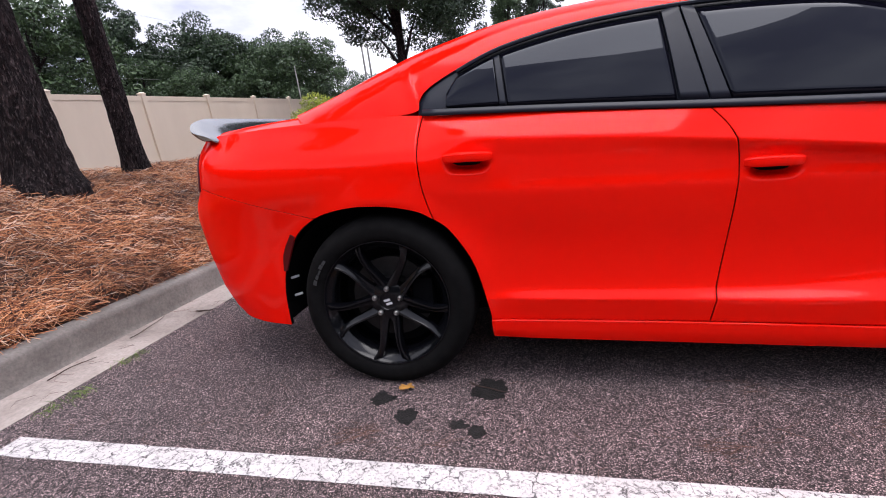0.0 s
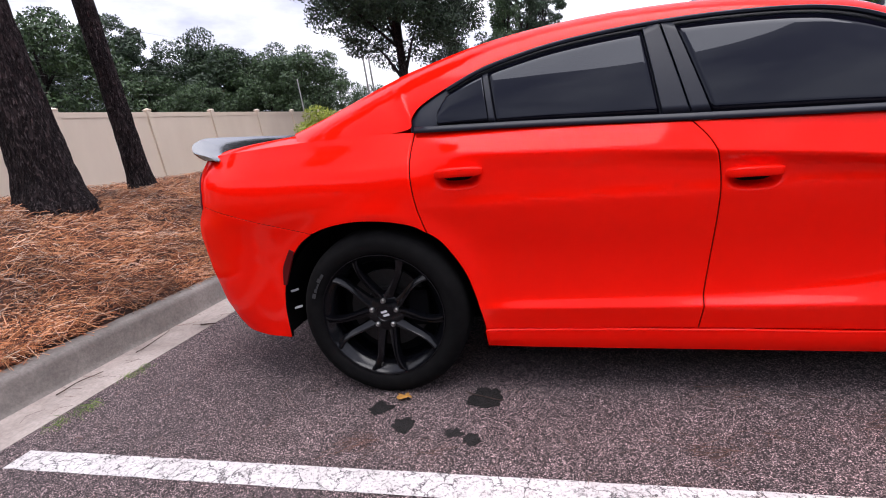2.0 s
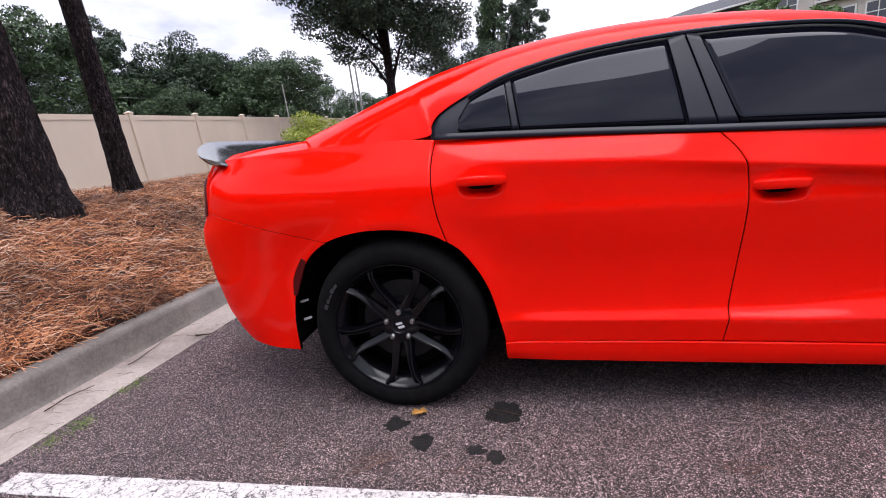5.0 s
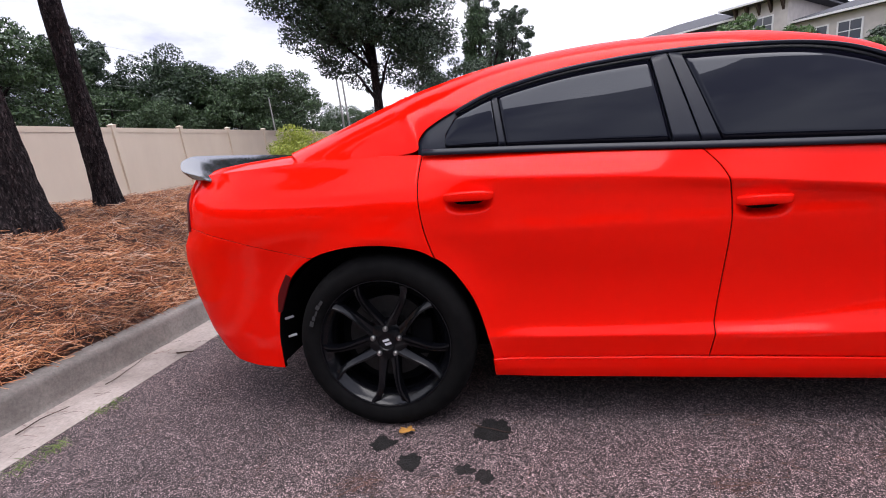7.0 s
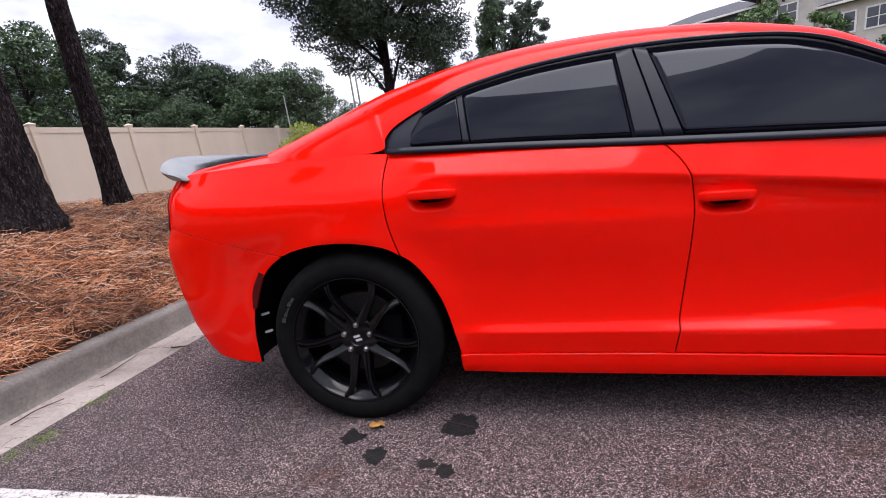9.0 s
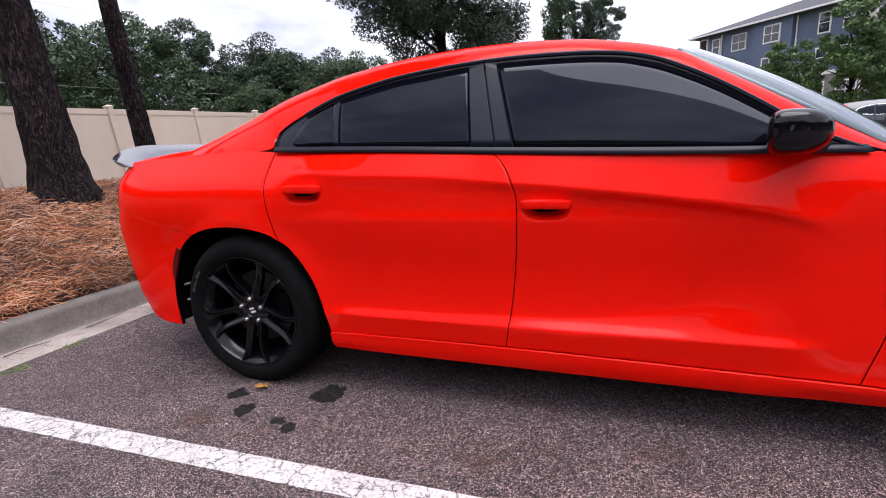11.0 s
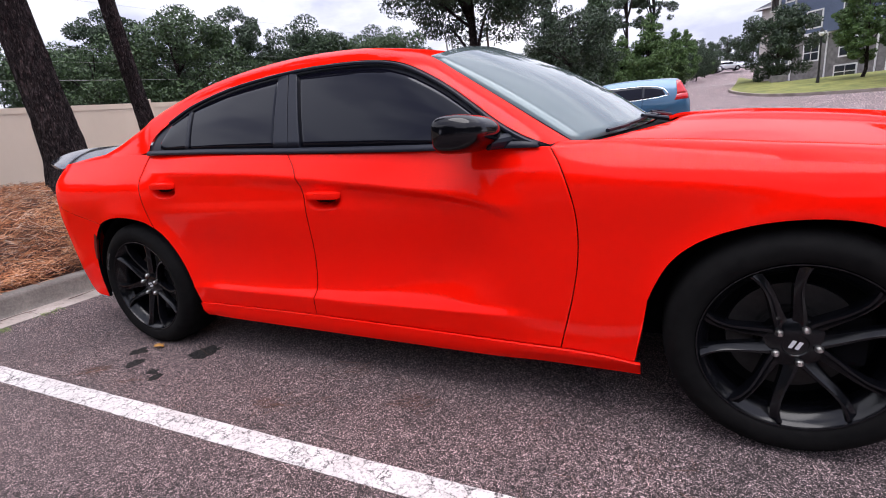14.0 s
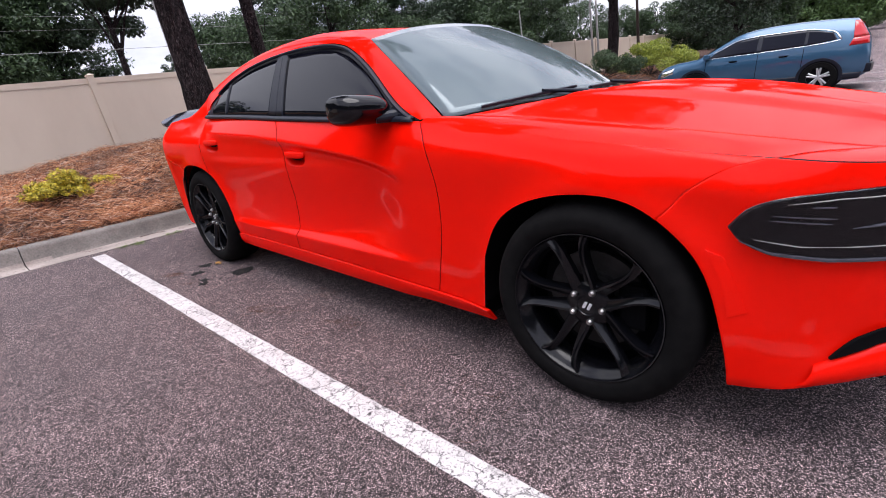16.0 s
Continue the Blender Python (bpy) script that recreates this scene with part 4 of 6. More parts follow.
lamp_strip("lamp_streak", 3.70, 3.96, ([3.70, 3.8, 3.96], [0.712, 0.728, 0.735]), 0.0125, 0.022, 0.004, LAMP_RIM)
# side lamps set in the bumpers
for nm, pts, mat in (("side_lamp", [(-0.462, 0.497), (-0.446, 0.497), (-0.384, 0.645), (-0.404, 0.655)], REFLECT), ("side_lamp", [(3.395, 0.632), (3.438, 0.615), (3.508, 0.462), (3.462, 0.440)], RED)):
    q = np.array(pts)
    out_edge = smooth_line([q[0], q[0] * 0.5 + q[3] * 0.5 + (-0.016 if mat is REFLECT else 0.012, 0), q[3]], 24)
    g = coons(q[[0, 1]], q[[3, 2]], out_edge, q[[1, 2]], 8, 14)
    pair(nm, side(g[..., 0], g[..., 1]) + (0, -0.003, 0), mat, car, (0, 1, 0), 0.012)
# low air intake at the front corner
g = coons(smooth_line([(3.685, 0.357), (3.76, 0.391), (3.83, 0.412), (4.05, 0.420)], 24), smooth_line([(3.685, 0.361), (3.72, 0.398), (3.76, 0.426), (3.83, 0.453), (4.05, 0.478)], 24), np.array([(3.685, 0.357), (3.685, 0.361)]), np.array([(4.05, 0.420), (4.05, 0.478)]), 24, 6)
pair("air_intake", side(g[..., 0], g[..., 1]) + (0.010, -0.010, 0), GAP, car, (-0.5, 0.5, 0), 0.012)
g = coons(smooth_line([(3.62, 0.256), (3.70, 0.284), (3.83, 0.316), (4.1, 0.320), (S_NOSE, 0.313)], 40), smooth_line([(3.655, 0.330), (3.70, 0.356), (3.76, 0.384), (3.83, 0.405), (4.1, 0.410), (S_NOSE, 0.402)], 40), np.array([(3.62, 0.256), (3.655, 0.330)]), np.array([(S_NOSE, 0.313), (S_NOSE, 0.402)]), 40, 6)
lipP = side(g[..., 0], g[..., 1]) + np.sin(np.linspace(0, math.pi, g.shape[0]))[:, None, None] * np.array([0.014, -0.016, 0])
part("chin_lip", sheet("chin_lip", lipP, RED, (-0.5, 0.5, 0), 0.01, mirror=MID), RED, car)

# dark body inside the shell: floor, wheel housings, cabin
bm = bmesh.new()
for lo, hi in (((0.46, 0.06, 0.165), (2.56, 1.74, 0.95)), ((-0.80, 0.22, 0.30), (-0.50, 1.58, 0.92)), ((-0.6, 0.07, 0.79), (2.2, 1.73, 0.93)), ((2.2, 0.12, 0.79), (3.25, 1.68, 0.84)),
               ((-0.55, 0.34, 0.19), (3.5, 1.46, 0.80)), ((3.52, 0.20, 0.24), (3.80, 1.60, 0.80))):
    box(bm, lo, hi)
part("underbody", bm, GAP, car)
for cx in (-0.02, 3.052):
    for y0, y1 in ((-0.004, 0.34), (1.804, 1.46)):
        pr = [(0.43, 0), (0.435, (y1 - y0) * 0.5), (0.41, (y1 - y0))]
        V, F = [], []
        for i in range(25):
            a = math.pi * (-0.06 + 1.12 * i / 24)
            for r, y in pr:
                V.append((cx - 0.015 + (r + 0.024) * math.cos(a), y0 + y, WHEEL_R - 0.02 + r * math.sin(a)))
        F = [(i * 3 + j, i * 3 + j + 1, i * 3 + j + 4, i * 3 + j + 3) for i in range(24) for j in range(2)]
        part("wheel_housing", mesh_of("wheel_housing", V, F, GAP), GAP, car)
bm = bmesh.new()
box(bm, (2.05, 0.16, 0.90), (2.60, 1.64, 0.985), bevel=0.03)
part("dashboard", bm, CABIN, car)
for y in (0.52, 1.28):
    bm = bmesh.new()
    box(bm, (1.05, y - 0.24, 0.80), (1.28, y + 0.24, 1.18), bevel=0.06)
    box(bm, (1.07, y - 0.12, 1.18), (1.19, y + 0.12, 1.34), bevel=0.04)
    part("seat", bm, CABIN, car)

# pale bars stand in for two glints of light in the rear arch
for cx, cz in ((-0.452, 0.452), (-0.447, 0.372)):
    bm = bmesh.new()
    box(bm, (cx - 0.020, 0.028, cz - 0.006), (cx + 0.020, 0.034, cz + 0.004), Matrix.Translation((cx, 0.03, cz)) @ Matrix.Rotation(-0.28, 4, "Y") @ Matrix.Translation((-cx, -0.03, -cz)), 0.002)
    part("liner_glint", bm, BADGE, car, "pale bar painted for a glint in the wheel arch")

# wheels
def wheel(cx, cy, cz, flip, spin=0.0, badge_turn=0.0):
    c = np.array((cx, cy, cz))
    sg = -1 if flip else 1
    rev = (lambda pr: [(r, -y) for r, y in pr]) if flip else (lambda pr: pr)
    tyre_pr = [(0.262, 0.020), (0.265, 0.004), (0.268, -0.002), (0.272, -0.008), (0.287, -0.014), (0.310, -0.018), (0.330, -0.012), (0.345, 0.002), (0.354, 0.012), (0.3605, 0.028), (0.364, 0.055),
               (0.3655, 0.12), (0.364, 0.185), (0.354, 0.222), (0.32, 0.240), (0.27, 0.23), (0.25, 0.22)]
    wob = car
    rim_pr = [(0.269, -0.003), (0.267, -0.008), (0.263, -0.007), (0.260, 0.001), (0.250, 0.010), (0.236, 0.026), (0.226, 0.046), (0.222, 0.085), (0.222, 0.20), (0.250, 0.22)]
    wh = part("wheel", lathe("wheel", rev(rim_pr), c, ALLOY, 72), ALLOY, wob, "black alloy wheel with five pairs of spokes")
    part("tyre", lathe("tyre", rev(tyre_pr), c, RUBBER, 72), RUBBER, wh)
    part("brake_disc", lathe("brake_disc", rev([(0.005, 0.085), (0.10, 0.085), (0.105, 0.10), (0.175, 0.10), (0.175, 0.125), (0.10, 0.125)]), c, DISC, 48), DISC, wh)
    part("hub_shield", lathe("hub_shield", rev([(0.005, 0.135), (0.228, 0.14)]), c, GAP, 32), GAP, wh)
    bm = bmesh.new()
    box(bm, (c[0] + 0.09, c[1] + sg * 0.065 if sg > 0 else c[1] - 0.14, c[2] - 0.07), (c[0] + 0.185, c[1] + 0.14 if sg > 0 else c[1] - 0.065, c[2] + 0.09), bevel=0.015)
    part("brake_caliper", bm, GAP, wh)
    hub = lathe("hub", rev([(0.0005, 0.030), (0.020, 0.029), (0.033, 0.030), (0.036, 0.026), (0.062, 0.030), (0.082, 0.040), (0.088, 0.075)]), c, ALLOY, 40)
    part("hub", hub, ALLOY, wh)
    cap = bmesh.new()
    for dx in (-0.0095, 0.0075):
        vs = []
        for (a, b) in ((-0.006, -0.013), (0.004, -0.013), (0.010, 0.013), (0.000, 0.013)):
            q = Matrix.Rotation(badge_turn, 2) @ Vector((dx + a, b))
            vs.append(cap.verts.new((c[0] + q.x, c[1] + sg * 0.0272, c[2] + q.y)))
        cap.faces.new(vs)
        r = bmesh.ops.extrude_face_region(cap, geom=list(cap.faces)[-1:])
        bmesh.ops.translate(cap, verts=[v for v in r["geom"] if isinstance(v, bmesh.types.BMVert)], vec=(0, sg * 0.003, 0))
    part("badge", cap, BADGE, wh, "two pale slanted bars")
    for k in range(5):
        mid = math.radians(-90 + 72 * k) + spin
        for pm in (-1, 1):
            V, F = [], []
            n = 14
            for i in range(n):
                t = i / (n - 1)
                r = 0.052 + (0.256 - 0.052) * t
                ang = mid + pm * math.radians(12.6 + 9.0 * (1 - t) ** 2.2 - 2.8 * math.sin(math.pi * t) + 1.8 * t ** 6)
                w0 = 0.0150 * (1 - t) ** 1.6 + 0.0095 + 0.009 * t ** 4
                y = 0.034 - 0.030 * math.sin(t * math.pi / 2) ** 1.2 - 0.004 * t
                d = Vector((math.cos(ang), 0, math.sin(ang)))
                s = Vector((-math.sin(ang), 0, math.cos(ang))) * pm
                base = Vector(c) + d * r
                # outer flank high, inner flank falls away: a ridged spoke
                for a, b in ((-1.0, 0.030), (-0.85, 0.008), (-0.15, 0.004), (0.35, -0.004), (0.80, -0.003), (1.0, 0.006), (1.0, 0.040)):
                    V.append(base + s * w0 * a + Vector((0, sg * (y + b), 0)))
            m = 7
            F = [(i * m + j, i * m + j + 1, (i + 1) * m + j + 1, (i + 1) * m + j) for i in range(n - 1) for j in range(m - 1)]
            me = mesh_of("spoke", V, F, ALLOY)
            me.set_sharp_from_angle(angle=radians(30))
            part("spoke", me, ALLOY, wh)
        a = mid + math.radians(36)
        p = Vector(c) + Vector((math.cos(a) * 0.0572, sg * 0.030, math.sin(a) * 0.0572))
        nut = bmesh.new()
        cylinder(nut, p + Vector((0, sg * 0.012, 0)), p - Vector((0, sg * 0.012, 0)), 0.0125, 0.011, 6)
        cylinder(nut, p - Vector((0, sg * 0.011, 0)), p - Vector((0, sg * 0.019, 0)), 0.011, 0.006, 12)
        part("wheel_nut", nut, STEEL, wh, "bright steel wheel nut")
    return wh


# pale scuffed lettering, worn past reading, on the tyre wall
def tyre_marks(wh, c):
    for k in range(5):
        a = math.radians(161 - 4.6 * k)
        bm = bmesh.new()
        m = Matrix.Translation((c[0] + 0.305 * math.cos(a), c[1] - 0.0185, c[2] + 0.305 * math.sin(a))) @ Matrix.Rotation(-(a - math.pi / 2), 4, "Y")
        box(bm, (-0.011 + 0.003 * (k % 2), -0.0008, -0.008), (0.010, 0.0008, 0.007 - 0.004 * (k % 3)), m)
        part("lettering_bar", bm, LETTER, wh)


rear = wheel(-0.022, -0.046, 0.355, False, 0.0, math.radians(-60))
tyre_marks(rear, (-0.022, -0.046, 0.355))
wheel(-0.022, 2 * MID + 0.046, 0.355, True)
wheel(3.042, -0.046, 0.364, False, math.radians(-22), math.radians(-12))
wheel(3.042, 2 * MID + 0.046, 0.364, True)

# ---- ground ----
def ground_z(x, y):
    """The lot is flat near the car and climbs gently into the distance."""
    x, y = np.asarray(x, float), np.asarray(y, float)
    z = np.interp(y, GROUND_Y, GROUND_Z)
    return z + (np.minimum(z, 1.4) - z) * smoothstep(7.5, 11.0, x) * (1 - smoothstep(70, 90, y))


GY = smooth_line([(-40, 0), (0, 0), (7, 0), (14, 0.13), (28, 0.72), (36, 1.30), (45, 2.05), (60, 3.0), (93, 5.1), (140, 7.5), (400, 12), (900, 14)], 600)
GROUND_Y, GROUND_Z = np.r_[-900, GY[:, 0]], np.r_[0, np.maximum(0, GY[:, 1])]


def noise2(x, y, s, seed=0.0):
    f = np.vectorize(lambda a, b: noise.fractal(Vector((a * s, b * s, seed)), 0.7, 2.1, 4))
    return f(x, y)


MOUND_X = np.array([-400, -60, -14, -10.5, -8.9, -6.0, -4.4, -3.5, -2.85, -2.3, -2.0, -1.93])
MOUND_Z = np.array([2.0, 1.2, 0.36, 0.52, 0.58, 0.70, 0.74, 0.76, 0.60, 0.35, 0.19, 0.13])


def mound_base(x, y):
    """The bank's even form: steep behind the kerb, lower where it runs out before the car's tail."""
    full = np.interp(x, MOUND_X, MOUND_Z)
    low = 0.13 + (full - 0.13) * (0.50 + 0.50 * smoothstep(-0.9, 1.3, y))
    by_fence = 0.16 * np.exp(-((np.asarray(y) - 14) / 6.0) ** 2) * smoothstep(-6.0, -8.5, x)
    return np.where(np.asarray(x) > -14, low + by_fence, full) + ground_z(x, y)


def mound_z(x, y):
    z = mound_base(x, y)
    near = (np.asarray(x) > -12) & (np.asarray(x) < -2.05) & (np.asarray(y) > -14) & (np.asarray(y) < 30)
    return z + np.where(near, 0.05 * noise2(x, y, 1.1) + 0.02 * noise2(x, y, 5.0, 3.0), 0)


def height_sheet(name, xs, ys, f, mat):
    X, Y = np.meshgrid(xs, ys)
    return sheet(name, np.stack([X, Y, f(X, Y)], -1), mat)


ys_far = np.r_[[-600, -200, -80, -40], np.linspace(-20, 80, 101), [100, 140, 200, 400, 800]]
structure("ground", height_sheet("ground", np.r_[np.linspace(-1.50, 9, 36), np.linspace(10, 60, 26), [90, 160, 300, 600]], ys_far, ground_z, ASPHALT),
          "worn grey asphalt of the parking lot with pale stone chips")
structure("mulch_bed", height_sheet("mulch_bed", np.r_[[-600, -300, -120, -60, -40, -25, -18, -14, -12], np.linspace(-10.5, -1.93, 64)], np.r_[[-600, -200, -80, -40, -25], np.linspace(-14, 30, 150), [36, 45, 60, 80, 120, 200, 400, 800]], mound_z, MULCH),
          "raised bank of earth under brown pine straw")

# kerb with its gutter, cast in lengths
KERB = [(-1.50, -0.10), (-1.50, 0.002), (-1.76, -0.012), (-1.785, -0.006), (-1.805, 0.020), (-1.825, 0.115), (-1.832, 0.132), (-1.848, 0.146), (-1.87, 0.150), (-1.945, 0.150), (-1.957, 0.146), (-1.965, 0.13), (-1.965, -0.10)]
kerb_root = tagged(new("kerb"), "pale concrete kerb and gutter cast in lengths", "kerb", kind="structure")
y0 = -25.07
k = 0
while y0 < 42:
    y1 = y0 + 3.0
    V, F = [], []
    cuts = np.r_[y0 + 0.004, np.linspace(y0 + 0.2, y1 - 0.2, 8), y1 - 0.004]
    for yy in cuts:
        for x, z in KERB:
            wob = 0.004 * noise.noise(Vector((x * 9, yy * 1.7, z * 9)))
            V.append((x + wob, yy, z + wob + float(ground_z(x, yy))))
    m = len(KERB)
    F = [(i * m + j, i * m + j + 1, (i + 1) * m + j + 1, (i + 1) * m + j) for i in range(len(cuts) - 1) for j in range(m - 1)]
    F += [tuple(range(m)), tuple((len(cuts) - 1) * m + j for j in reversed(range(m)))]
    me = mesh_of("kerb_length", V, F, CONCRETE)
    me.materials.append(GUTTER)
    for p in me.polygons:
        c = p.center
        if c.z < 0.03 + float(ground_z(c.x, c.y)) and c.x > -1.795 and abs(p.normal.z) > 0.5:
            p.material_index = 1
    me.set_sharp_from_angle(angle=radians(50))
    ob = new("kerb_length", me)
    ob.parent = kerb_root
    y0 = y1

# painted bay lines, parallel to the car
def bay_line(y, x0, x1, w, skew=0.0):
    n = 90
    V, F = [], []
    for i in range(n + 1):
        t = i / n
        x = x0 + (x1 - x0) * t
        for sgn in (-1, 1):
            e = 0.004 * noise.noise(Vector((x * 14, y * 3 + sgn, 0)))
            yy = y + skew * (x - x0) + sgn * (w / 2 + e)
            V.append((x, yy, float(ground_z(x, yy)) + 0.003))
    F = [(2 * i, 2 * i + 2, 2 * i + 3, 2 * i + 1) for i in range(n)]
    ob = structure("bay_line", mesh_of("bay_line", V, F, LINE), "thick white parking line, crazed and chipped")
    ob["category"] = "road marking"
    return ob


bay_line(-0.598, -1.365, 4.1, 0.104, 0.012)
for k in range(1, 9):
    bay_line(-0.607 + 2.74 * k, -1.365, 4.1, 0.102)
bay_line(-0.607 - 2.74, -1.365, 4.1, 0.102)
bay_line(45.0, 4.0, 12.0, 0.35)

# oil spots under the tail
def blot(name, x, y, rx, ry, seed, mat, z=0.0022, rough=0.5, label="", cat="stain", n=48):
    V = [(x, y, z)]
    for i in range(n):
        a = 2 * math.pi * i / n
        k = 1 + rough * noise.fractal(Vector((math.cos(a) * 1.4, math.sin(a) * 1.4, seed)), 0.8, 2.2, 4)
        V.append((x + rx * k * math.cos(a), y + ry * k * math.sin(a), z))
    F = [(0, i + 1, (i + 1) % n + 1) for i in range(n)]
    return tagged(new(name, mesh_of(name, V, F, mat)), label, cat, kind="structure")


for x, y, rx, ry, sd in ((0.392, -0.074, 0.070, 0.080, 1.0), (-0.033, -0.175, 0.047, 0.044, 2.0), (0.094, -0.275, 0.047, 0.044, 3.0), (0.297, -0.315, 0.031, 0.030, 4.0), (0.368, -0.347, 0.035, 0.034, 5.0)):
    blot("oil_spot", x, y, rx, ry, sd, OIL, label="dark oil spot on the asphalt", cat="oil spot")

# ---- pine straw, twigs and leaves ----
def ribbon(V, F, p, d, length, width, sag, rng):
    """One needle: a thin three-sided blade, bent along its length."""
    d = Vector(d).normalized()
    s = d.cross(Vector((0, 0, 1))).normalized()
    n = len(V)
    bend = rng.uniform(-0.8, 0.8)
    for i in range(3):
        t = i / 2
        q = Vector(p) + d * length * (t - 0.5) + s * bend * length * (t - 0.5) ** 2 * 2 + Vector((0, 0, sag * (1 - (2 * t - 1) ** 2)))
        w = width * (1 - 0.6 * t)
        V += [q - s * w, q + s * w, q + Vector((0, 0, width * 1.2))]
    for i in range(2):
        a, b = n + i * 3, n + i * 3 + 3
        F += [(a, b, b + 2, a + 2), (a + 1, a + 2, b + 2, b + 1)]


def straw(name, n, area, length, width, lift, seed):
    rng = random.Random(seed)
    V, F = [], []
    for _ in range(n):
        x, y = area(rng)
        z = float(mound_base(x, y)) + 0.05 * noise.fractal(Vector((x * 1.1, y * 1.1, 0)), 0.7, 2.1, 4) * (x < -2.05)
        clump = noise.noise(Vector((x * 2.3, y * 2.3, 7)))
        a = 3.0 * noise.noise(Vector((x * 1.7, y * 1.7, 2))) + rng.gauss(0, 0.9)
        ln = rng.uniform(*length)
        ribbon(V, F, (x, y, z + rng.uniform(0.0, lift) * (0.5 + clump)), (math.cos(a), math.sin(a), rng.gauss(0.05, 0.42)), ln, rng.uniform(*width), rng.uniform(-0.01, 0.04), rng)
    ob = new(name, mesh_of(name, V, F, NEEDLE, smooth=False))
    return tagged(ob, "deep litter of brown and rust-coloured pine needles", "pine straw", kind="stuff")


straw("pine_straw", 74000, lambda r: (-1.95 - 4.4 * r.random() ** 1.5, r.uniform(-3.0, 6.5)), (0.09, 0.22), (0.0013, 0.0028), 0.10, 11)
straw("pine_straw", 36000, lambda r: (-1.98 - 6.4 * r.random() ** 1.2, r.uniform(-9, 20)), (0.13, 0.28), (0.0015, 0.0030), 0.07, 12)

# needles and twigs blown on to gutter and asphalt
rng = random.Random(5)
V, F = [], []
for _ in range(150):
    x, y = (-1.52 - 0.26 * rng.random(), rng.uniform(-2.5, 6)) if rng.random() < 0.6 else (rng.uniform(-1.4, 3.0), rng.uniform(-0.52, 0.0))
    a = rng.uniform(0, 6.3)
    ribbon(V, F, (x, y, 0.004), (math.cos(a), math.sin(a), 0), rng.uniform(0.06, 0.16), 0.0009, 0.003, rng)
for cx, cy, n in ((-0.05, -0.41, 26), (1.14, -0.37, 22), (1.76, -0.15, 22), (1.37, 0.03, 16), (0.25, -0.42, 12), (1.28, -0.28, 10)):
    for _ in range(n):
        a = rng.gauss(0.5, 0.5)
        ribbon(V, F, (cx + rng.gauss(0, 0.06), cy + rng.gauss(0, 0.035), 0.004), (math.cos(a), math.sin(a), 0), rng.uniform(0.05, 0.15), 0.0009, 0.004, rng)
tagged(new("stray_needles", mesh_of("stray_needles", V, F, OLD_NEEDLE, smooth=False)), "stray rust-brown needles scattered over asphalt and gutter", "pine straw", kind="stuff")


def twig(a, b, r, bend, label):
    a, b = Vector(a), Vector(b)
    side_v = (b - a).cross(Vector((0, 0, 1))).normalized()
    pts = [a.lerp(b, t) + side_v * bend * math.sin(math.pi * t) + side_v * 0.004 * math.sin(9 * t) for t in np.linspace(0, 1, 12)]
    me = sweep("twig", pts, ring_section(2 * r, 2 * r, 6), STICK, scale=list(np.linspace(1, 0.5, 12)))
    return tagged(new("twig", me), label, "twig")


twig((-1.575, 0.695, 0.008), (-1.478, 0.722, 0.008), 0.006, 0.006, "short dark stick lying on the concrete gutter")
twig((-1.715, -0.16, 0.003), (-1.690, 0.075, 0.003), 0.0035, -0.02, "thin curved twig lying in the gutter")
twig((-1.70, 0.30, 0.003), (-1.755, 0.62, 0.003), 0.003, 0.015, "thin curved twig lying in the gutter")
twig((0.30, -0.03, 0.006), (0.47, -0.09, 0.006), 0.003, 0.012, "thin twig lying across an oil spot")
# one dry leaf by the rear tyre
V, F = [], []
c0 = Vector((0.052, -0.100, 0.006))
lobes = 22
V.append(c0 + Vector((0, 0, 0.010)))
for i in range(lobes):
    a = 2 * math.pi * i / lobes
    r = 0.030 * (0.55 + 0.45 * abs(math.cos(2.5 * a))) * (1.3 if abs(a - math.pi) < 1 else 1.0)
    V.append(c0 + Vector((r * math.cos(a), r * 0.8 * math.sin(a), 0.004 + 0.012 * abs(math.sin(1.5 * a)))))
F = [(0, i + 1, (i + 1) % lobes + 1) for i in range(lobes)]
me = mesh_of("fallen_leaf", V, F, LEAF_DRY)
lf = tagged(new("fallen_leaf", me), "curled dry golden-brown leaf beside the tyre", "leaf")
lf.modifiers.new("thickness", "SOLIDIFY").thickness = 0.0012


# ---- plants ----
def foliage(name, blobs, n, size, mat, seed, flat=0.6, droop=0.0):
    """Many small leaf blades gathered in clumps; blobs: (centre, radius)."""
    n, size = int(n * 1.9), size * 0.68
    rng = np.random.default_rng(seed)
    w = np.array([r ** 2 for _, r in blobs])
    pick = rng.choice(len(blobs), n, p=w / w.sum())
    C = np.array([b[0] for b in blobs], float)[pick]
    R = np.array([b[1] for b in blobs], float)[pick]
    d = rng.normal(size=(n, 3))
    d /= np.linalg.norm(d, axis=1, keepdims=True)
    P = C + d * (R * rng.uniform(0.45, 1.08, n) ** 0.6)[:, None] * (1, 1, flat)
    u = rng.normal(size=(n, 3))
    u[:, 2] -= droop
    u /= np.linalg.norm(u, axis=1, keepdims=True)
    v = np.cross(u, d + rng.normal(scale=0.5, size=(n, 3)))
    v /= np.linalg.norm(v, axis=1, keepdims=True) + 1e-9
    s = (size * rng.uniform(0.6, 1.4, n))[:, None]
    V = np.stack([P - u * s * 0.8 + v * s * 0.45, P + u * s, P - u * s * 0.8 - v * s * 0.45], 1).reshape(-1, 3)
    F = np.arange(3 * n).reshape(-1, 3)
    me = bpy.data.meshes.new(name)
    me.from_pydata(V.tolist(), [], F.tolist())
    me.materials.append(mat)
    me.update()
    return me


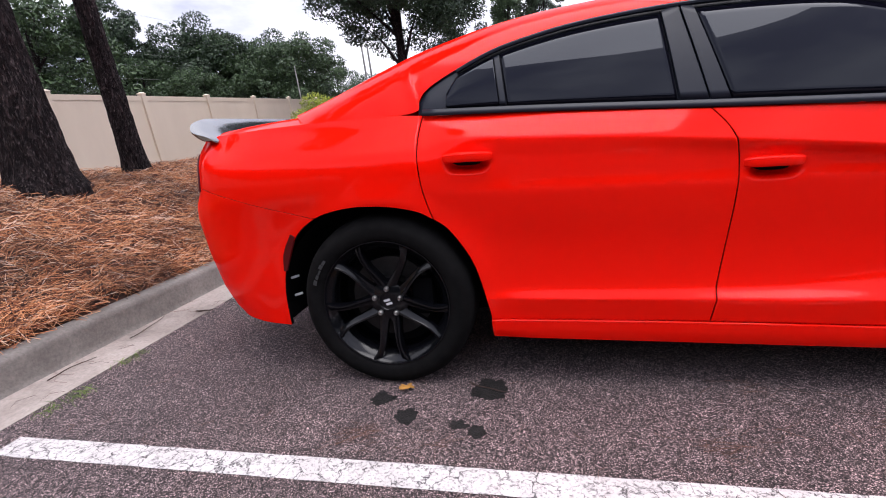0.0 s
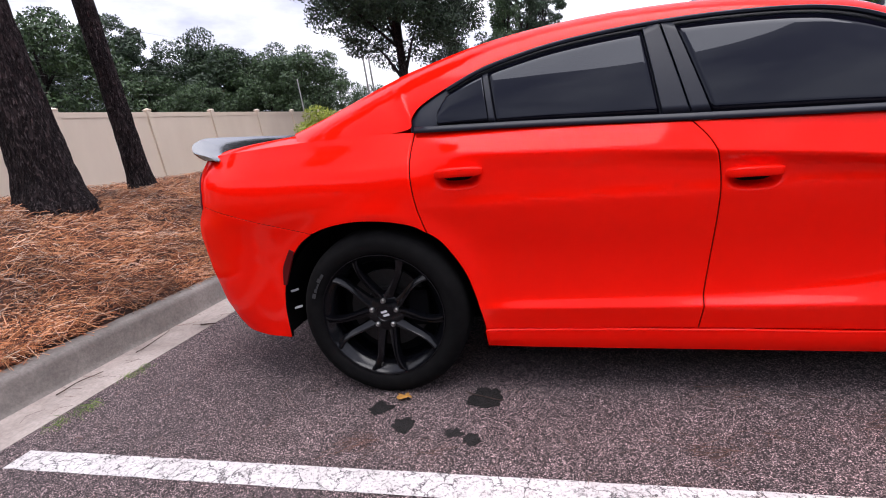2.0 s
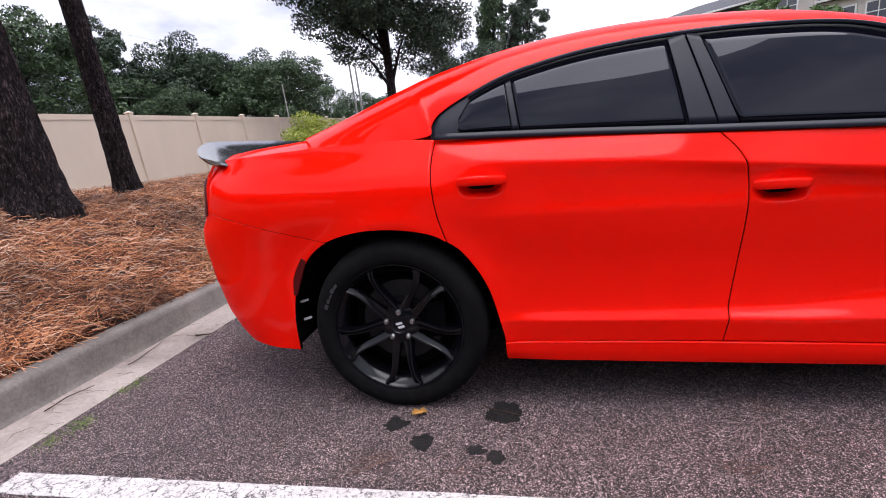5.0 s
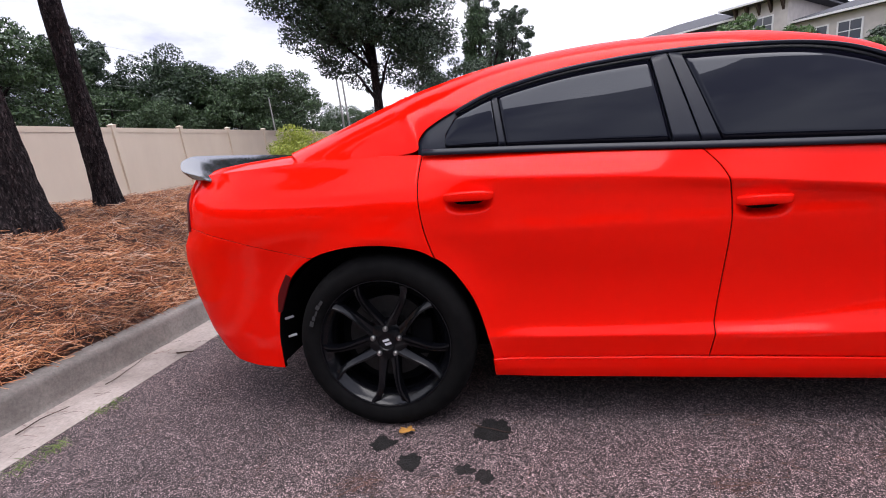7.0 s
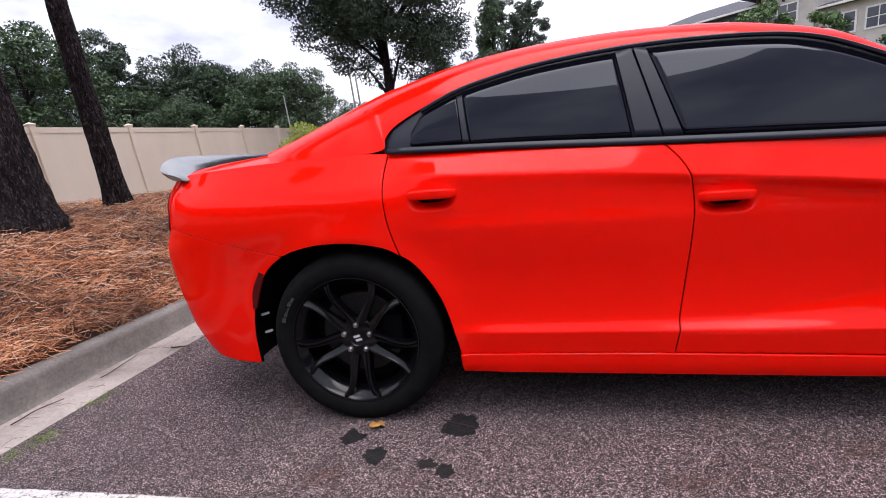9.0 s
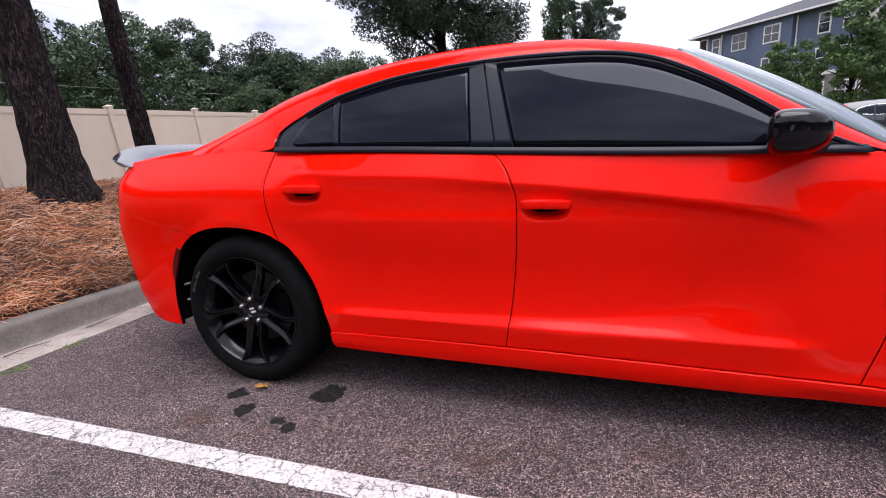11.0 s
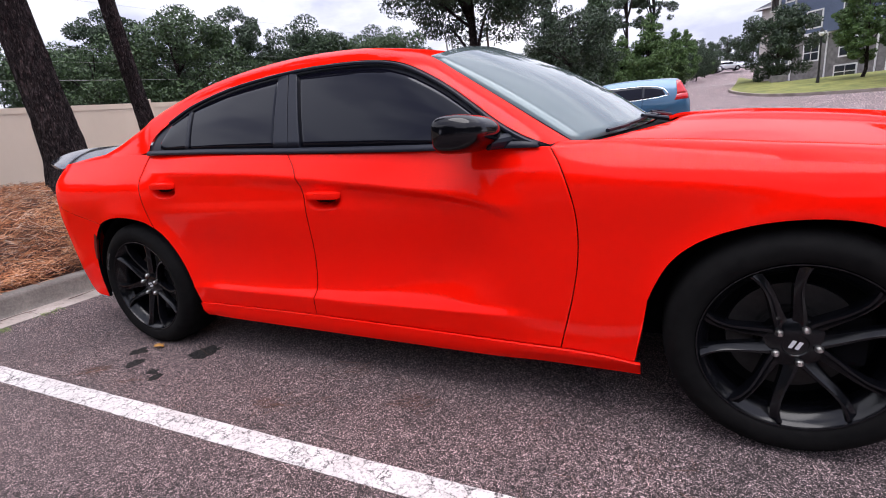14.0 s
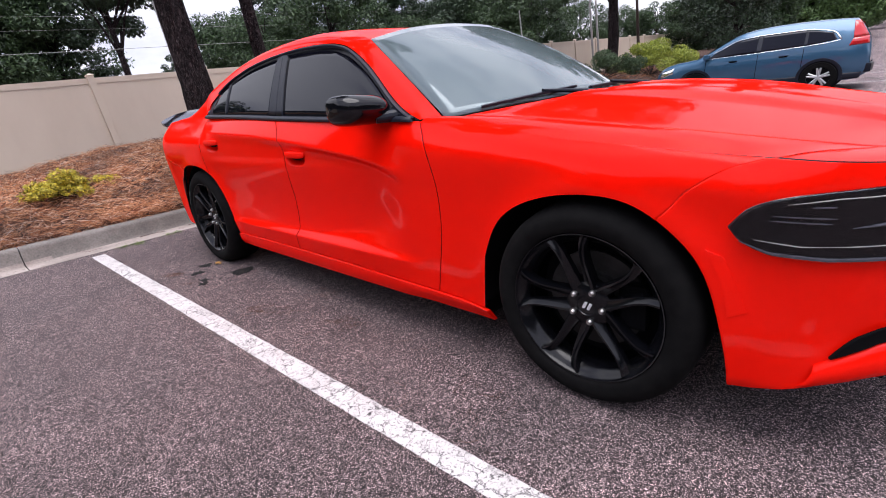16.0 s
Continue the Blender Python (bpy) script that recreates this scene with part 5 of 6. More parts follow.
def limb(V, F, pts, r0, r1, n=8):
    base = len(V)
    L = [Vector(p) for p in pts]
    for i, p in enumerate(L):
        t = (L[min(i + 1, len(L) - 1)] - L[max(i - 1, 0)]).normalized()
        a = t.orthogonal().normalized()
        b = t.cross(a)
        r = r0 + (r1 - r0) * i / (len(L) - 1)
        for j in range(n):
            th = 2 * math.pi * j / n
            V.append(p + (a * math.cos(th) + b * math.sin(th)) * r)
    for i in range(len(L) - 1):
        for j in range(n):
            F.append((base + i * n + j, base + i * n + (j + 1) % n, base + (i + 1) * n + (j + 1) % n, base + (i + 1) * n + j))


def tree(name, at, height, crown_r, bottom, n, leaf, mat, seed, label, trunk_r=0.16, shape="round", blobs_n=84, group="", flat=0.7):
    """A tapered trunk with limbs and a clumpy crown."""
    rng = random.Random(seed)
    ob = thing(name, at, label, "tree", group)
    at = Vector(at)
    V, F = [], []
    top = at + Vector((rng.gauss(0, 0.2), rng.gauss(0, 0.2), height * 0.9))
    spine = [at.lerp(top, t) + Vector((0.15 * math.sin(3 * t + seed), 0.15 * math.cos(2 * t + seed), 0)) * (t > 0) for t in np.linspace(0, 1, 9)]
    limb(V, F, [at - Vector((0, 0, 0.3))] + spine, trunk_r * 1.25, trunk_r * 0.2)
    blobs = []
    mid, half = (bottom + height) / 2, (height - bottom) / 2
    for _ in range(blobs_n):
        while True:
            a, b, c = (rng.uniform(-1, 1) for _ in range(3))
            if a * a + b * b + c * c < 1:
                break
        if shape == "cone":
            k = crown_r * (0.15 + 0.85 * (1 - (c + 1) / 2) ** 0.8)
            q = Vector((a * k, b * k, mid + c * half))
            r = 0.30 * k + 0.12
        elif shape == "column":
            c = rng.uniform(-1, 1)
            k = 1 - 0.55 * max(0, c) ** 2
            q = Vector((a * crown_r * k, b * crown_r * k, mid + c * half))
            r = crown_r * rng.uniform(0.40, 0.75) * k
        else:
            q = Vector((a * crown_r, b * crown_r, mid + c * half))
            r = crown_r * rng.uniform(0.11, 0.28)
        blobs.append((at + q, r))
    for q, r in blobs[:14]:
        t = min(0.9, max(0.15, (q.z - at.z) / height * 0.8))
        st = spine[int(t * 8)]
        limb(V, F, [st, st.lerp(q, 0.5) + Vector((0, 0, 0.2)), q], trunk_r * 0.42, trunk_r * 0.08, 6)
    part("trunk", mesh_of("trunk", V, F, BARK), BARK, ob)
    part("crown", foliage("crown", [(tuple(q), r) for q, r in blobs], n, leaf, mat, seed, flat), mat, ob)
    return ob


# two tall pines on the bank, close to the kerb
def bank_pine(at, r, seed, lean, label, h=10.5):
    ob = thing("pine_tree", at, label, "tree", "pines on the bank")
    rng = random.Random(seed)
    V, F = [], []
    n, m = 72, 300
    for i in range(m + 1):
        t = i / m
        z = h * t - 0.25
        flare = 1 + 0.40 * math.exp(-max(0, z) / 0.16) + 0.22 * math.exp(-max(0, z) / 0.7)
        rad = r * flare * (1 - 0.55 * t)
        cx = at[0] + lean[0] * z + 0.05 * math.sin(0.7 * z + seed)
        cy = at[1] + lean[1] * z + 0.05 * math.cos(0.6 * z + seed)
        for j in range(n):
            a = 2 * math.pi * j / n
            q = Vector((math.cos(a) * 2.2, math.sin(a) * 2.2, z * 1.3 + seed))
            k = 1 + 0.07 * noise.noise(q * 1.6) + 0.05 * noise.noise(q * 4.0) + 0.075 * max(0, noise.noise(Vector((q.x * 7, q.y * 7, q.z * 4)))) + 0.10 * math.exp(-max(0, z) / 0.3) * math.sin(5 * a + seed)
            V.append((cx + rad * k * math.cos(a), cy + rad * k * math.sin(a), at[2] + z))
    F = [(i * n + j, i * n + (j + 1) % n, (i + 1) * n + (j + 1) % n, (i + 1) * n + j) for i in range(m) for j in range(n)]
    tips = []
    for k in range(16):
        z = rng.uniform(5.6, h)
        a = rng.uniform(0, 6.3)
        ln = rng.uniform(1.2, 2.6)
        st = Vector((at[0] + lean[0] * z, at[1] + lean[1] * z, at[2] + z))
        tip = st + Vector((math.cos(a) * ln, math.sin(a) * ln, rng.uniform(-0.3, 0.5)))
        limb(V, F, [st, st.lerp(tip, 0.5) + Vector((0, 0, 0.15)), tip], 0.05, 0.012, 6)
        tips += [(tuple(tip), 0.55), (tuple(st.lerp(tip, 0.65)), 0.4)]
    part("trunk", mesh_of("trunk", V, F, BARK), BARK, ob)
    part("crown", foliage("crown", tips, 5000, 0.16, LEAF_DARK, seed, 0.7), LEAF_DARK, ob)
    return ob


bank_pine((-3.52, 1.48, 0.765), 0.192, 1, (-0.085, -0.010), "thick dark pine trunk with plated bark on the straw bank")
bank_pine((-3.87, 2.83, 0.73), 0.104, 2, (0.004, -0.062), "slim dark pine trunk leaning over the straw bank")

big = tree("oak_tree", (-5.1, 18.9, float(mound_z(-5.1, 18.9))), 11.3, 4.2, 3.5, 60000, 0.105, LEAF_DARK, 21, "large dark oak in full leaf beyond the parked cars", 0.22, blobs_n=150)

# a wood beyond the fence: a few trees, repeated with their own turn and size
proto = [tree("woodland_tree", (-24, 30, 0.6), 7.4, 3.5, 1.2, 13000, 0.13, LEAF_MID, 31, "leafy green tree in the wood behind the fence", 0.16, group="wood behind the fence"),
         tree("woodland_tree", (-30, 24, 0.6), 8.2, 3.3, 1.5, 13000, 0.13, LEAF_DARK, 32, "leafy dark green tree in the wood behind the fence", 0.17, group="wood behind the fence"),
         tree("woodland_tree", (-31, 16, 0.6), 7.0, 3.1, 0.8, 13000, 0.13, LEAF_MID, 33, "leafy green tree in the wood behind the fence", 0.15, group="wood behind the fence"),
         tree("tall_pine", (-34, 6, 0.6), 9.5, 2.4, 4.0, 11000, 0.14, LEAF_DARK, 34, "tall thin pine standing in the wood", 0.18, blobs_n=80, group="wood behind the fence")]
rng = random.Random(77)
for k, b in enumerate(np.linspace(-112, -6, 56)):
    d = 31 + 9 * rng.random() + (5 if k % 2 else 0) + (6 if b > -26 else 0)
    x, y = 1.0 + d * math.sin(radians(b)), -1.7 + d * math.cos(radians(b))
    pr = proto[[0, 1, 2, 1, 0, 3][k % 6]] if k % 6 < 5 else proto[3]
    gap = 0.80 if -60 < b < -52 else 1.0
    s = rng.uniform(0.68, 1.08) * gap * (0.92 if b > -34 else 1.0)
    ob = copy_thing(pr, Matrix.Translation((x, y, float(ground_z(x, y)) * 0.5 + 0.3)) @ Matrix.Rotation(rng.uniform(0, 6.28), 4, "Z"))
    if -80.5 < b < -63.5:
        s *= 0.40
    if -49.5 < b < -45.5:
        s *= 0.62
    if b > -27:
        s *= 0.55 if k % 2 else 0.8
    s *= 1.0 + 0.45 * (1 - float(smoothstep(-53.5, -47, b))) * (1 - 0.5 * (k % 5 == 2))
    ob.scale = (s, s, s)
# one bare-stemmed pine before the gap in the wood
lone = copy_thing(proto[3], Matrix.Translation((-24.9, 6.9, 0.5)) @ Matrix.Rotation(1.1, 4, "Z"))
lone.scale = (1.0, 1.0, 1.15)
# unseen trees added behind the camera, to hold back low sky light
ring = tree("woodland_tree", (-6, -34, 0.2), 9.5, 3.6, 0.6, 3400, 0.30, LEAF_DARK, 36, "unseen dark green tree added to block low sky light", 0.18, group="wood across the lot")
rng = random.Random(41)
for b in np.linspace(62, 246, 30):
    d = rng.uniform(27, 36)
    x, y = 1.5 + d * math.sin(radians(b)), -1.7 + d * math.cos(radians(b))
    ob = copy_thing(ring, Matrix.Translation((x, y, float(ground_z(x, y)) - 0.1)) @ Matrix.Rotation(rng.uniform(0, 6.28), 4, "Z"))
    k = rng.uniform(1.1, 1.6)
    ob.scale = (k, k, k)
# trees along the drive and on the rise
far_proto = [tree("drive_tree", (-1.9, 25.5, 0.9), 5.4, 2.3, 0.6, 9000, 0.11, LEAF_DARK, 41, "bushy green tree beside the drive", 0.12, group="trees along the drive"),
             tree("conifer", (1.2, 38, 1.4), 6.0, 1.8, 0.4, 11000, 0.13, LEAF_FRESH, 42, "fresh green conical conifer beside the drive", 0.12, shape="cone", group="trees along the drive"),
             tree("ivy_column_tree", (-1.5, 32.5, 1.1), 13.0, 0.85, 0.3, 14000, 0.12, LEAF_MID, 43, "narrow tree trunk wrapped in ivy", 0.18, shape="column", blobs_n=80, group="trees along the drive", flat=1.2),
             tree("tall_pine", (-0.8, 43.5, 1.8), 13.5, 2.0, 5.0, 10000, 0.13, LEAF_DARK, 44, "tall thin pine with a bare trunk", 0.17, blobs_n=90, group="trees along the drive")]
tree("spreading_conifer", (-5.7, 36.0, 1.2), 8.0, 3.1, 0.3, 17000, 0.13, LEAF_DARK, 47, "broad dark conifer with feathery boughs beside the lot", 0.2, shape="cone", blobs_n=130)
for pr, x, y, s, a in ((1, -0.6, 37.0, 0.8, 3), (1, 2.9, 46.0, 0.85, 4), (1, 4.0, 55.0, 0.9, 5), (0, 3.0, 52.0, 0.65, 1), (3, 1.3, 47.0, 0.95, 2),
                       (0, 5.2, 60, 0.6, 3), (0, 6.5, 68, 0.65, 4), (1, 7.2, 76, 0.6, 1), (0, 8.0, 84, 0.7, 2), (0, 2.0, 70, 0.95, 5), (0, 4.0, 90, 1.1, 0.3), (0, 8.0, 108, 1.05, 1.3), (0, 13, 118, 1.15, 2.2),
                       (0, 18, 122, 1.1, 3.1), (0, 24, 124, 1.2, 4.4), (0, 30, 120, 1.1, 5.2), (0, -2, 60, 0.85, 2.5), (0, -4.5, 52, 1.1, 5.5)):
    ob = copy_thing(far_proto[pr], Matrix.Translation((x, y, float(ground_z(x, y)) - 0.1)) @ Matrix.Rotation(a, 4, "Z"))
    ob.scale = (s, s, s)
# young trees before the apartment house
yard = [tree("street_tree", (9.4, 41, 1.50), 5.2, 2.5, 0.3, 13000, 0.12, LEAF_DARK, 51, "young leafy tree on the lawn by the house", 0.09, group="trees by the house"),
        tree("street_tree", (12.7, 34.9, 1.3), 5.3, 1.6, 0.9, 10000, 0.11, LEAF_FRESH, 52, "young bright green tree by the house", 0.09, group="trees by the house")]
for pr, x, y, s, a in ((1, 14.0, 30.0, 1.32, 2.0), (1, 17.5, 30.5, 1.2, 4.0), (1, 20.5, 28.0, 0.95, 0.7), (0, 24.5, 31.0, 1.3, 1.0)):
    ob = copy_thing(yard[pr], Matrix.Translation((x, y, float(ground_z(x, y)) - 0.1)) @ Matrix.Rotation(a, 4, "Z"))
    ob.scale = (s, s, s)


def shrub(name, at, r, n, size, mat, seed, label, flat=0.7):
    rng = random.Random(seed)
    ob = thing(name, at, label, "shrub")
    V, F = [], []
    blobs = []
    for _ in range(26):
        a, d = rng.uniform(0, 6.3), rng.random() ** 0.6
        q = Vector(at) + Vector((math.cos(a) * d * r[0], math.sin(a) * d * r[1], r[2] * rng.uniform(0.25, 1.0) * (1 - 0.5 * d)))
        blobs.append((tuple(q), rng.uniform(0.14, 0.30) * max(r)))
        limb(V, F, [Vector(at), Vector(at).lerp(q, 0.5) + Vector((0, 0, 0.03)), q], 0.008, 0.003, 5)
    part("stems", mesh_of("stems", V, F, STICK), STICK, ob)
    part("leaves", foliage("leaves", blobs, n, size, mat, seed, flat), mat, ob)
    return ob


shrub("yellow_shrub", (-2.85, -0.40, float(mound_z(-2.85, -0.40))), (0.36, 0.42, 0.36), 3200, 0.024, LEAF_YELLOW, 61, "low yellow-green shrub growing out of the pine straw")
shrub("green_shrub", (-5.4, 11.0, float(mound_z(-5.4, 11.0))), (1.1, 1.3, 1.45), 8000, 0.045, LEAF_LIME, 62, "rounded bright green shrub on the bank")
shrub("green_shrub", (-2.9, 17.2, float(mound_z(-2.9, 17.2))), (1.25, 1.2, 1.3), 8000, 0.05, LEAF_LIME, 63, "large bright green shrub in front of the oak")
shrub("green_shrub", (-3.5, 14.6, float(mound_z(-3.5, 14.6))), (1.1, 1.0, 1.0), 6000, 0.045, LEAF_MID, 64, "rounded green shrub beside the parked car")
V, F = [], []
rng = random.Random(9)
for cx, cy in ((-1.425, -0.39), (-1.41, -0.30), (-1.40, -0.25), (-1.46, 0.02), (-1.45, 0.10)):
    for _ in range(26):
        a = rng.uniform(0, 6.3)
        ribbon(V, F, (cx + rng.gauss(0, 0.02), cy + rng.gauss(0, 0.03), 0.012), (math.cos(a), math.sin(a), 0.8), rng.uniform(0.02, 0.05), 0.0012, 0.004, rng)
tagged(new("grass_tuft", mesh_of("grass_tuft", V, F, LEAF_LIGHT, smooth=False)), "small green weeds in the joint by the gutter", "grass", kind="stuff")

# ---- fence ----
UPRIGHT = Vector((-0.035, -0.079, 0.996)).normalized()
fence = thing("vinyl_fence", (-8.95, 6.4, 0.60), "tall tan vinyl privacy fence with capped posts", "fence")
FD = Vector((0.0003, 0.9994, 0.0343))


def fence_top(i):
    return Vector((-8.983, 6.309, 2.325)) + FD * (2.415 * i)


POST_H = 1.80
for i in range(-9, 24):
    t = fence_top(i)
    m = Matrix.Translation(t) @ Vector((0, 0, 1)).rotation_difference(UPRIGHT).to_matrix().to_4x4()
    bm = bmesh.new()
    box(bm, (-0.064, -0.064, -POST_H - 0.3), (0.064, 0.064, -0.03), m, 0.006)
    post = part("post", bm, VINYL, fence)
    bm = bmesh.new()
    box(bm, (-0.074, -0.074, -0.035), (0.074, 0.074, -0.012), m, 0.006)
    r = bmesh.ops.create_cone(bm, cap_ends=True, segments=4, radius1=0.098, radius2=0.012, depth=0.03, matrix=m @ Matrix.Translation((0, 0, 0.003)) @ Matrix.Rotation(math.pi / 4, 4, "Z"))
    part("post_cap", bm, VINYL, post)
    a, b = fence_top(i), fence_top(i + 1)
    for nm, z0, z1, th in (("rail", -0.19, -0.075, 0.024), ("rail", -1.78, -1.60, 0.024)):
        bm = bmesh.new()
        vs = []
        for p in (a + FD * 0.066, b - FD * 0.066):
            for zz in (z0, z1):
                for xx in (-th, th):
                    vs.append(bm.verts.new(p + UPRIGHT * zz + Vector((xx, 0, 0))))
        for f in ((0, 1, 3, 2), (4, 6, 7, 5), (0, 2, 6, 4), (1, 5, 7, 3), (2, 3, 7, 6), (0, 4, 5, 1)):
            bm.faces.new([vs[j] for j in f])
        part(nm, bm, VINYL, fence)
    bm = bmesh.new()
    vs = []
    for p in (a + FD * 0.066, b - FD * 0.066):
        for zz in (-1.60, -0.19):
            for xx in (-0.012, 0.012):
                vs.append(bm.verts.new(p + UPRIGHT * zz + Vector((xx, 0, 0))))
    for f in ((0, 1, 3, 2), (4, 6, 7, 5), (0, 2, 6, 4), (1, 5, 7, 3), (2, 3, 7, 6), (0, 4, 5, 1)):
        bm.faces.new([vs[j] for j in f])
    part("panel", bm, VINYL, fence)


# ---- poles and wires ----
def pole(at, h, r, label, mat=GALV, arm=True):
    ob = thing("utility_pole", at, label, "pole")
    b = Vector(at)
    t = b + UPRIGHT * h
    part("shaft", cylinder(bmesh.new(), b - UPRIGHT * 0.5, t, r, r * 0.7, 14), mat, ob)
    if arm:
        bm = bmesh.new()
        box(bm, t + Vector((-1.1, -0.05, -0.62)), t + Vector((1.1, 0.05, -0.50)))
        part("crossarm", bm, mat, ob)
    return ob


pole((-19.33, 7.36, 0.6), 5.2, 0.13, "weathered grey utility pole behind the fence", arm=False)
pole((-12.0, 23.3, 0.6), 4.25, 0.045, "weathered grey utility pole behind the fence", arm=False)
pole((-8.6, 24.75, 0.9), 4.95, 0.065, "slim pale utility pole beyond the fence", arm=False)
pole((-8.3, 24.8, 0.9), 4.85, 0.065, "slim pale utility pole beyond the fence", arm=False)
pole((-6.4, 25.4, 0.9), 5.0, 0.085, "slim dark utility pole beyond the oak", STICK, arm=False)
for x, z, rise, w in ((-22.0, 3.90, 0.050, 0.020), (-22.0, 4.75, 0.045, 0.007), (-21.8, 5.2, 0.053, 0.007), (-21.6, 7.2, 0.055, 0.009)):
    pts = [(x, y, z + rise * y + 0.12 * ((y - 25) / 30) ** 2) for y in np.linspace(-45, 75, 41)]
    ob = tagged(new("overhead_wire", sweep("overhead_wire", pts, ring_section(w, w, 5), GALV)), "thin grey overhead wire running behind the fence", "wire", "overhead wires")


# ---- other cars ----
def vehicle(name, at, turn, paint, label, shape, group="parked cars", scale=1.0, stretch=1.0):
    """A parked car from its side outline; x runs forward from the tail."""
    ob = thing(name, (0, 0, 0), label, "car", group)
    L, top = shape["L"], np.array(shape["top"])
    tl = smooth_line(top, 240)
    belt = np.array(shape["belt"])
    w = shape["w"]
    xs = np.r_[0, 0.03, np.linspace(0.08, L - 0.08, 70), L - 0.03, L]

    def section(x):
        zt = float(np.interp(x, tl[:, 0], tl[:, 1]))
        zb = min(float(np.interp(x, belt[:, 0], belt[:, 1])), zt - 0.03)
        e = min(x, L - x)
        plan = w * (1 - 0.30 * max(0, 1 - e / 0.55) ** 2.4)
        low = 0.24 + 0.16 * max(0, 1 - e / 0.35) ** 2
        roofw = plan - 0.52 * max(0, zt - zb) - 0.03
        return [(0, low), (plan * 0.9, low), (plan * 0.985, low + 0.10), (plan, 0.55), (plan * 1.005, 0.78 if zb > 0.85 else zb * 0.8), (plan * 0.985, zb), (roofw + 0.03, zt - 0.06), (roofw - 0.04, zt - 0.015), (roofw * 0.5, zt + 0.01), (0, zt + 0.015)]

    S = np.array([section(x) for x in xs])
    P = np.stack([np.repeat(xs[:, None], S.shape[1], 1), -S[..., 0], S[..., 1]], -1)
    full = np.concatenate([P, (P * (1, -1, 1))[:, ::-1][:, 1:]], 1)
    part("body", sheet("body", full, paint), paint, ob)

    def on_side(x, z, off=0.006):
        sec = np.array(section(x))
        return np.interp(z, sec[3:8, 1], sec[3:8, 0]) + off

    def patch(nm, lo, hi, mat, off=0.006, n=30, m=8, par=ob):
        a, b = resample(np.array(lo, float), np.linspace(0, 1, n)), resample(np.array(hi, float), np.linspace(0, 1, n))
        for s in (-1, 1):
            g = np.array([a * (1 - v) + b * v for v in np.linspace(0, 1, m)])
            Q = np.array([[(x, s * on_side(x, z, off), z) for x, z in row] for row in g])
            part(nm, sheet(nm, Q, mat, (0, -s, 0), 0.012), mat, par)

    for lo, hi in shape["panes"]:
        patch("side_window", lo, hi, TINT)
    for lo, hi in shape["pillars"]:
        patch("pillar_cover", lo, hi, TRIM, 0.008, 6, 8)
    for lo, hi in shape["chrome"]:
        patch("bright_trim", lo, hi, CHROME, 0.010, 30, 3)
    patch("lower_cladding", [(0.15, 0.26), (L - 0.2, 0.26)], [(0.12, 0.40), (L - 0.15, 0.38)], TRIM, 0.006, 40, 4)
    for sx in shape["seams"]:
        patch("door_seam", [(sx, 0.42), (sx + 0.012, 0.42)], [(sx - 0.03, 1.06), (sx - 0.018, 1.06)], GAP, 0.003, 3, 10)
    for lo, hi in shape["tail"]:
        patch("tail_lamp", lo, hi, TAIL, 0.012, 14, 6)
    for lo, hi in shape["head"]:
        patch("head_lamp", lo, hi, CHROME, 0.010, 12, 5)
    x0, x1 = shape["screen"]
    g = []
    for t in np.linspace(0.06, 0.94, 8):
        x = x0 + (x1 - x0) * t
        sec = section(x)
        g.append([(x, k * (sec[6][0] - 0.05), sec[7][1] + 0.028 - 0.02 * abs(k) ** 3) for k in np.linspace(-1, 1, 12)])
    part("windscreen", sheet("windscreen", np.array(g), TINT), TINT, ob)
    for cx in shape["axles"]:
        for s in (-1, 1):
            c = (cx, s * (w - 0.075), 0.345)
            pr = [(0.25, 0.10), (0.345, 0.09), (0.345, -0.08), (0.33, -0.105), (0.235, -0.105), (0.225, -0.09)]
            wl_ob = part("wheel", lathe("wheel", [(0.225, -0.100 * -s), (0.22, -0.05 * -s), (0.20, 0.05 * -s)], c, SILVER, 32), SILVER, ob)
            part("tyre", lathe("tyre", [(r, y * -s) for r, y in pr], c, RUBBER, 32), RUBBER, wl_ob)
            for k in range(5):
                a = 2 * math.pi * k / 5 + 0.3
                for da in (-0.16, 0.16):
                    V, F = [], []
                    limb(V, F, [(c[0], c[1] + s * 0.085, c[2]), (c[0] + 0.22 * math.cos(a + da), c[1] + s * 0.09, c[2] + 0.22 * math.sin(a + da))], 0.030, 0.022, 6)
                    part("spoke", mesh_of("spoke", V, F, SILVER), SILVER, wl_ob)
            part("hub_cap", cylinder(bmesh.new(), (c[0], c[1] + s * 0.06, c[2]), (c[0], c[1] + s * 0.10, c[2]), 0.05, n=16), SILVER, wl_ob)
            part("wheel_backing", cylinder(bmesh.new(), (c[0], c[1] - s * 0.02, c[2]), (c[0], c[1] + s * 0.02, c[2]), 0.22, n=24), GAP, wl_ob)
            part("wheel_well", cylinder(bmesh.new(), (c[0], s * (w - 0.25), c[2] + 0.02), (c[0], s * (w + 0.010), c[2] + 0.02), 0.385, n=32), GAP, ob)
            pts = [(cx + 0.40 * math.cos(a), s * (on_side(cx, 0.6, 0.004)), 0.345 + 0.40 * math.sin(a)) for a in np.linspace(-0.25, math.pi + 0.25, 24)]
            part("arch_cladding", sweep("arch_cladding", pts, ring_section(0.075, 0.03, 6), TRIM, up=(0, 1, 0)), TRIM, ob)
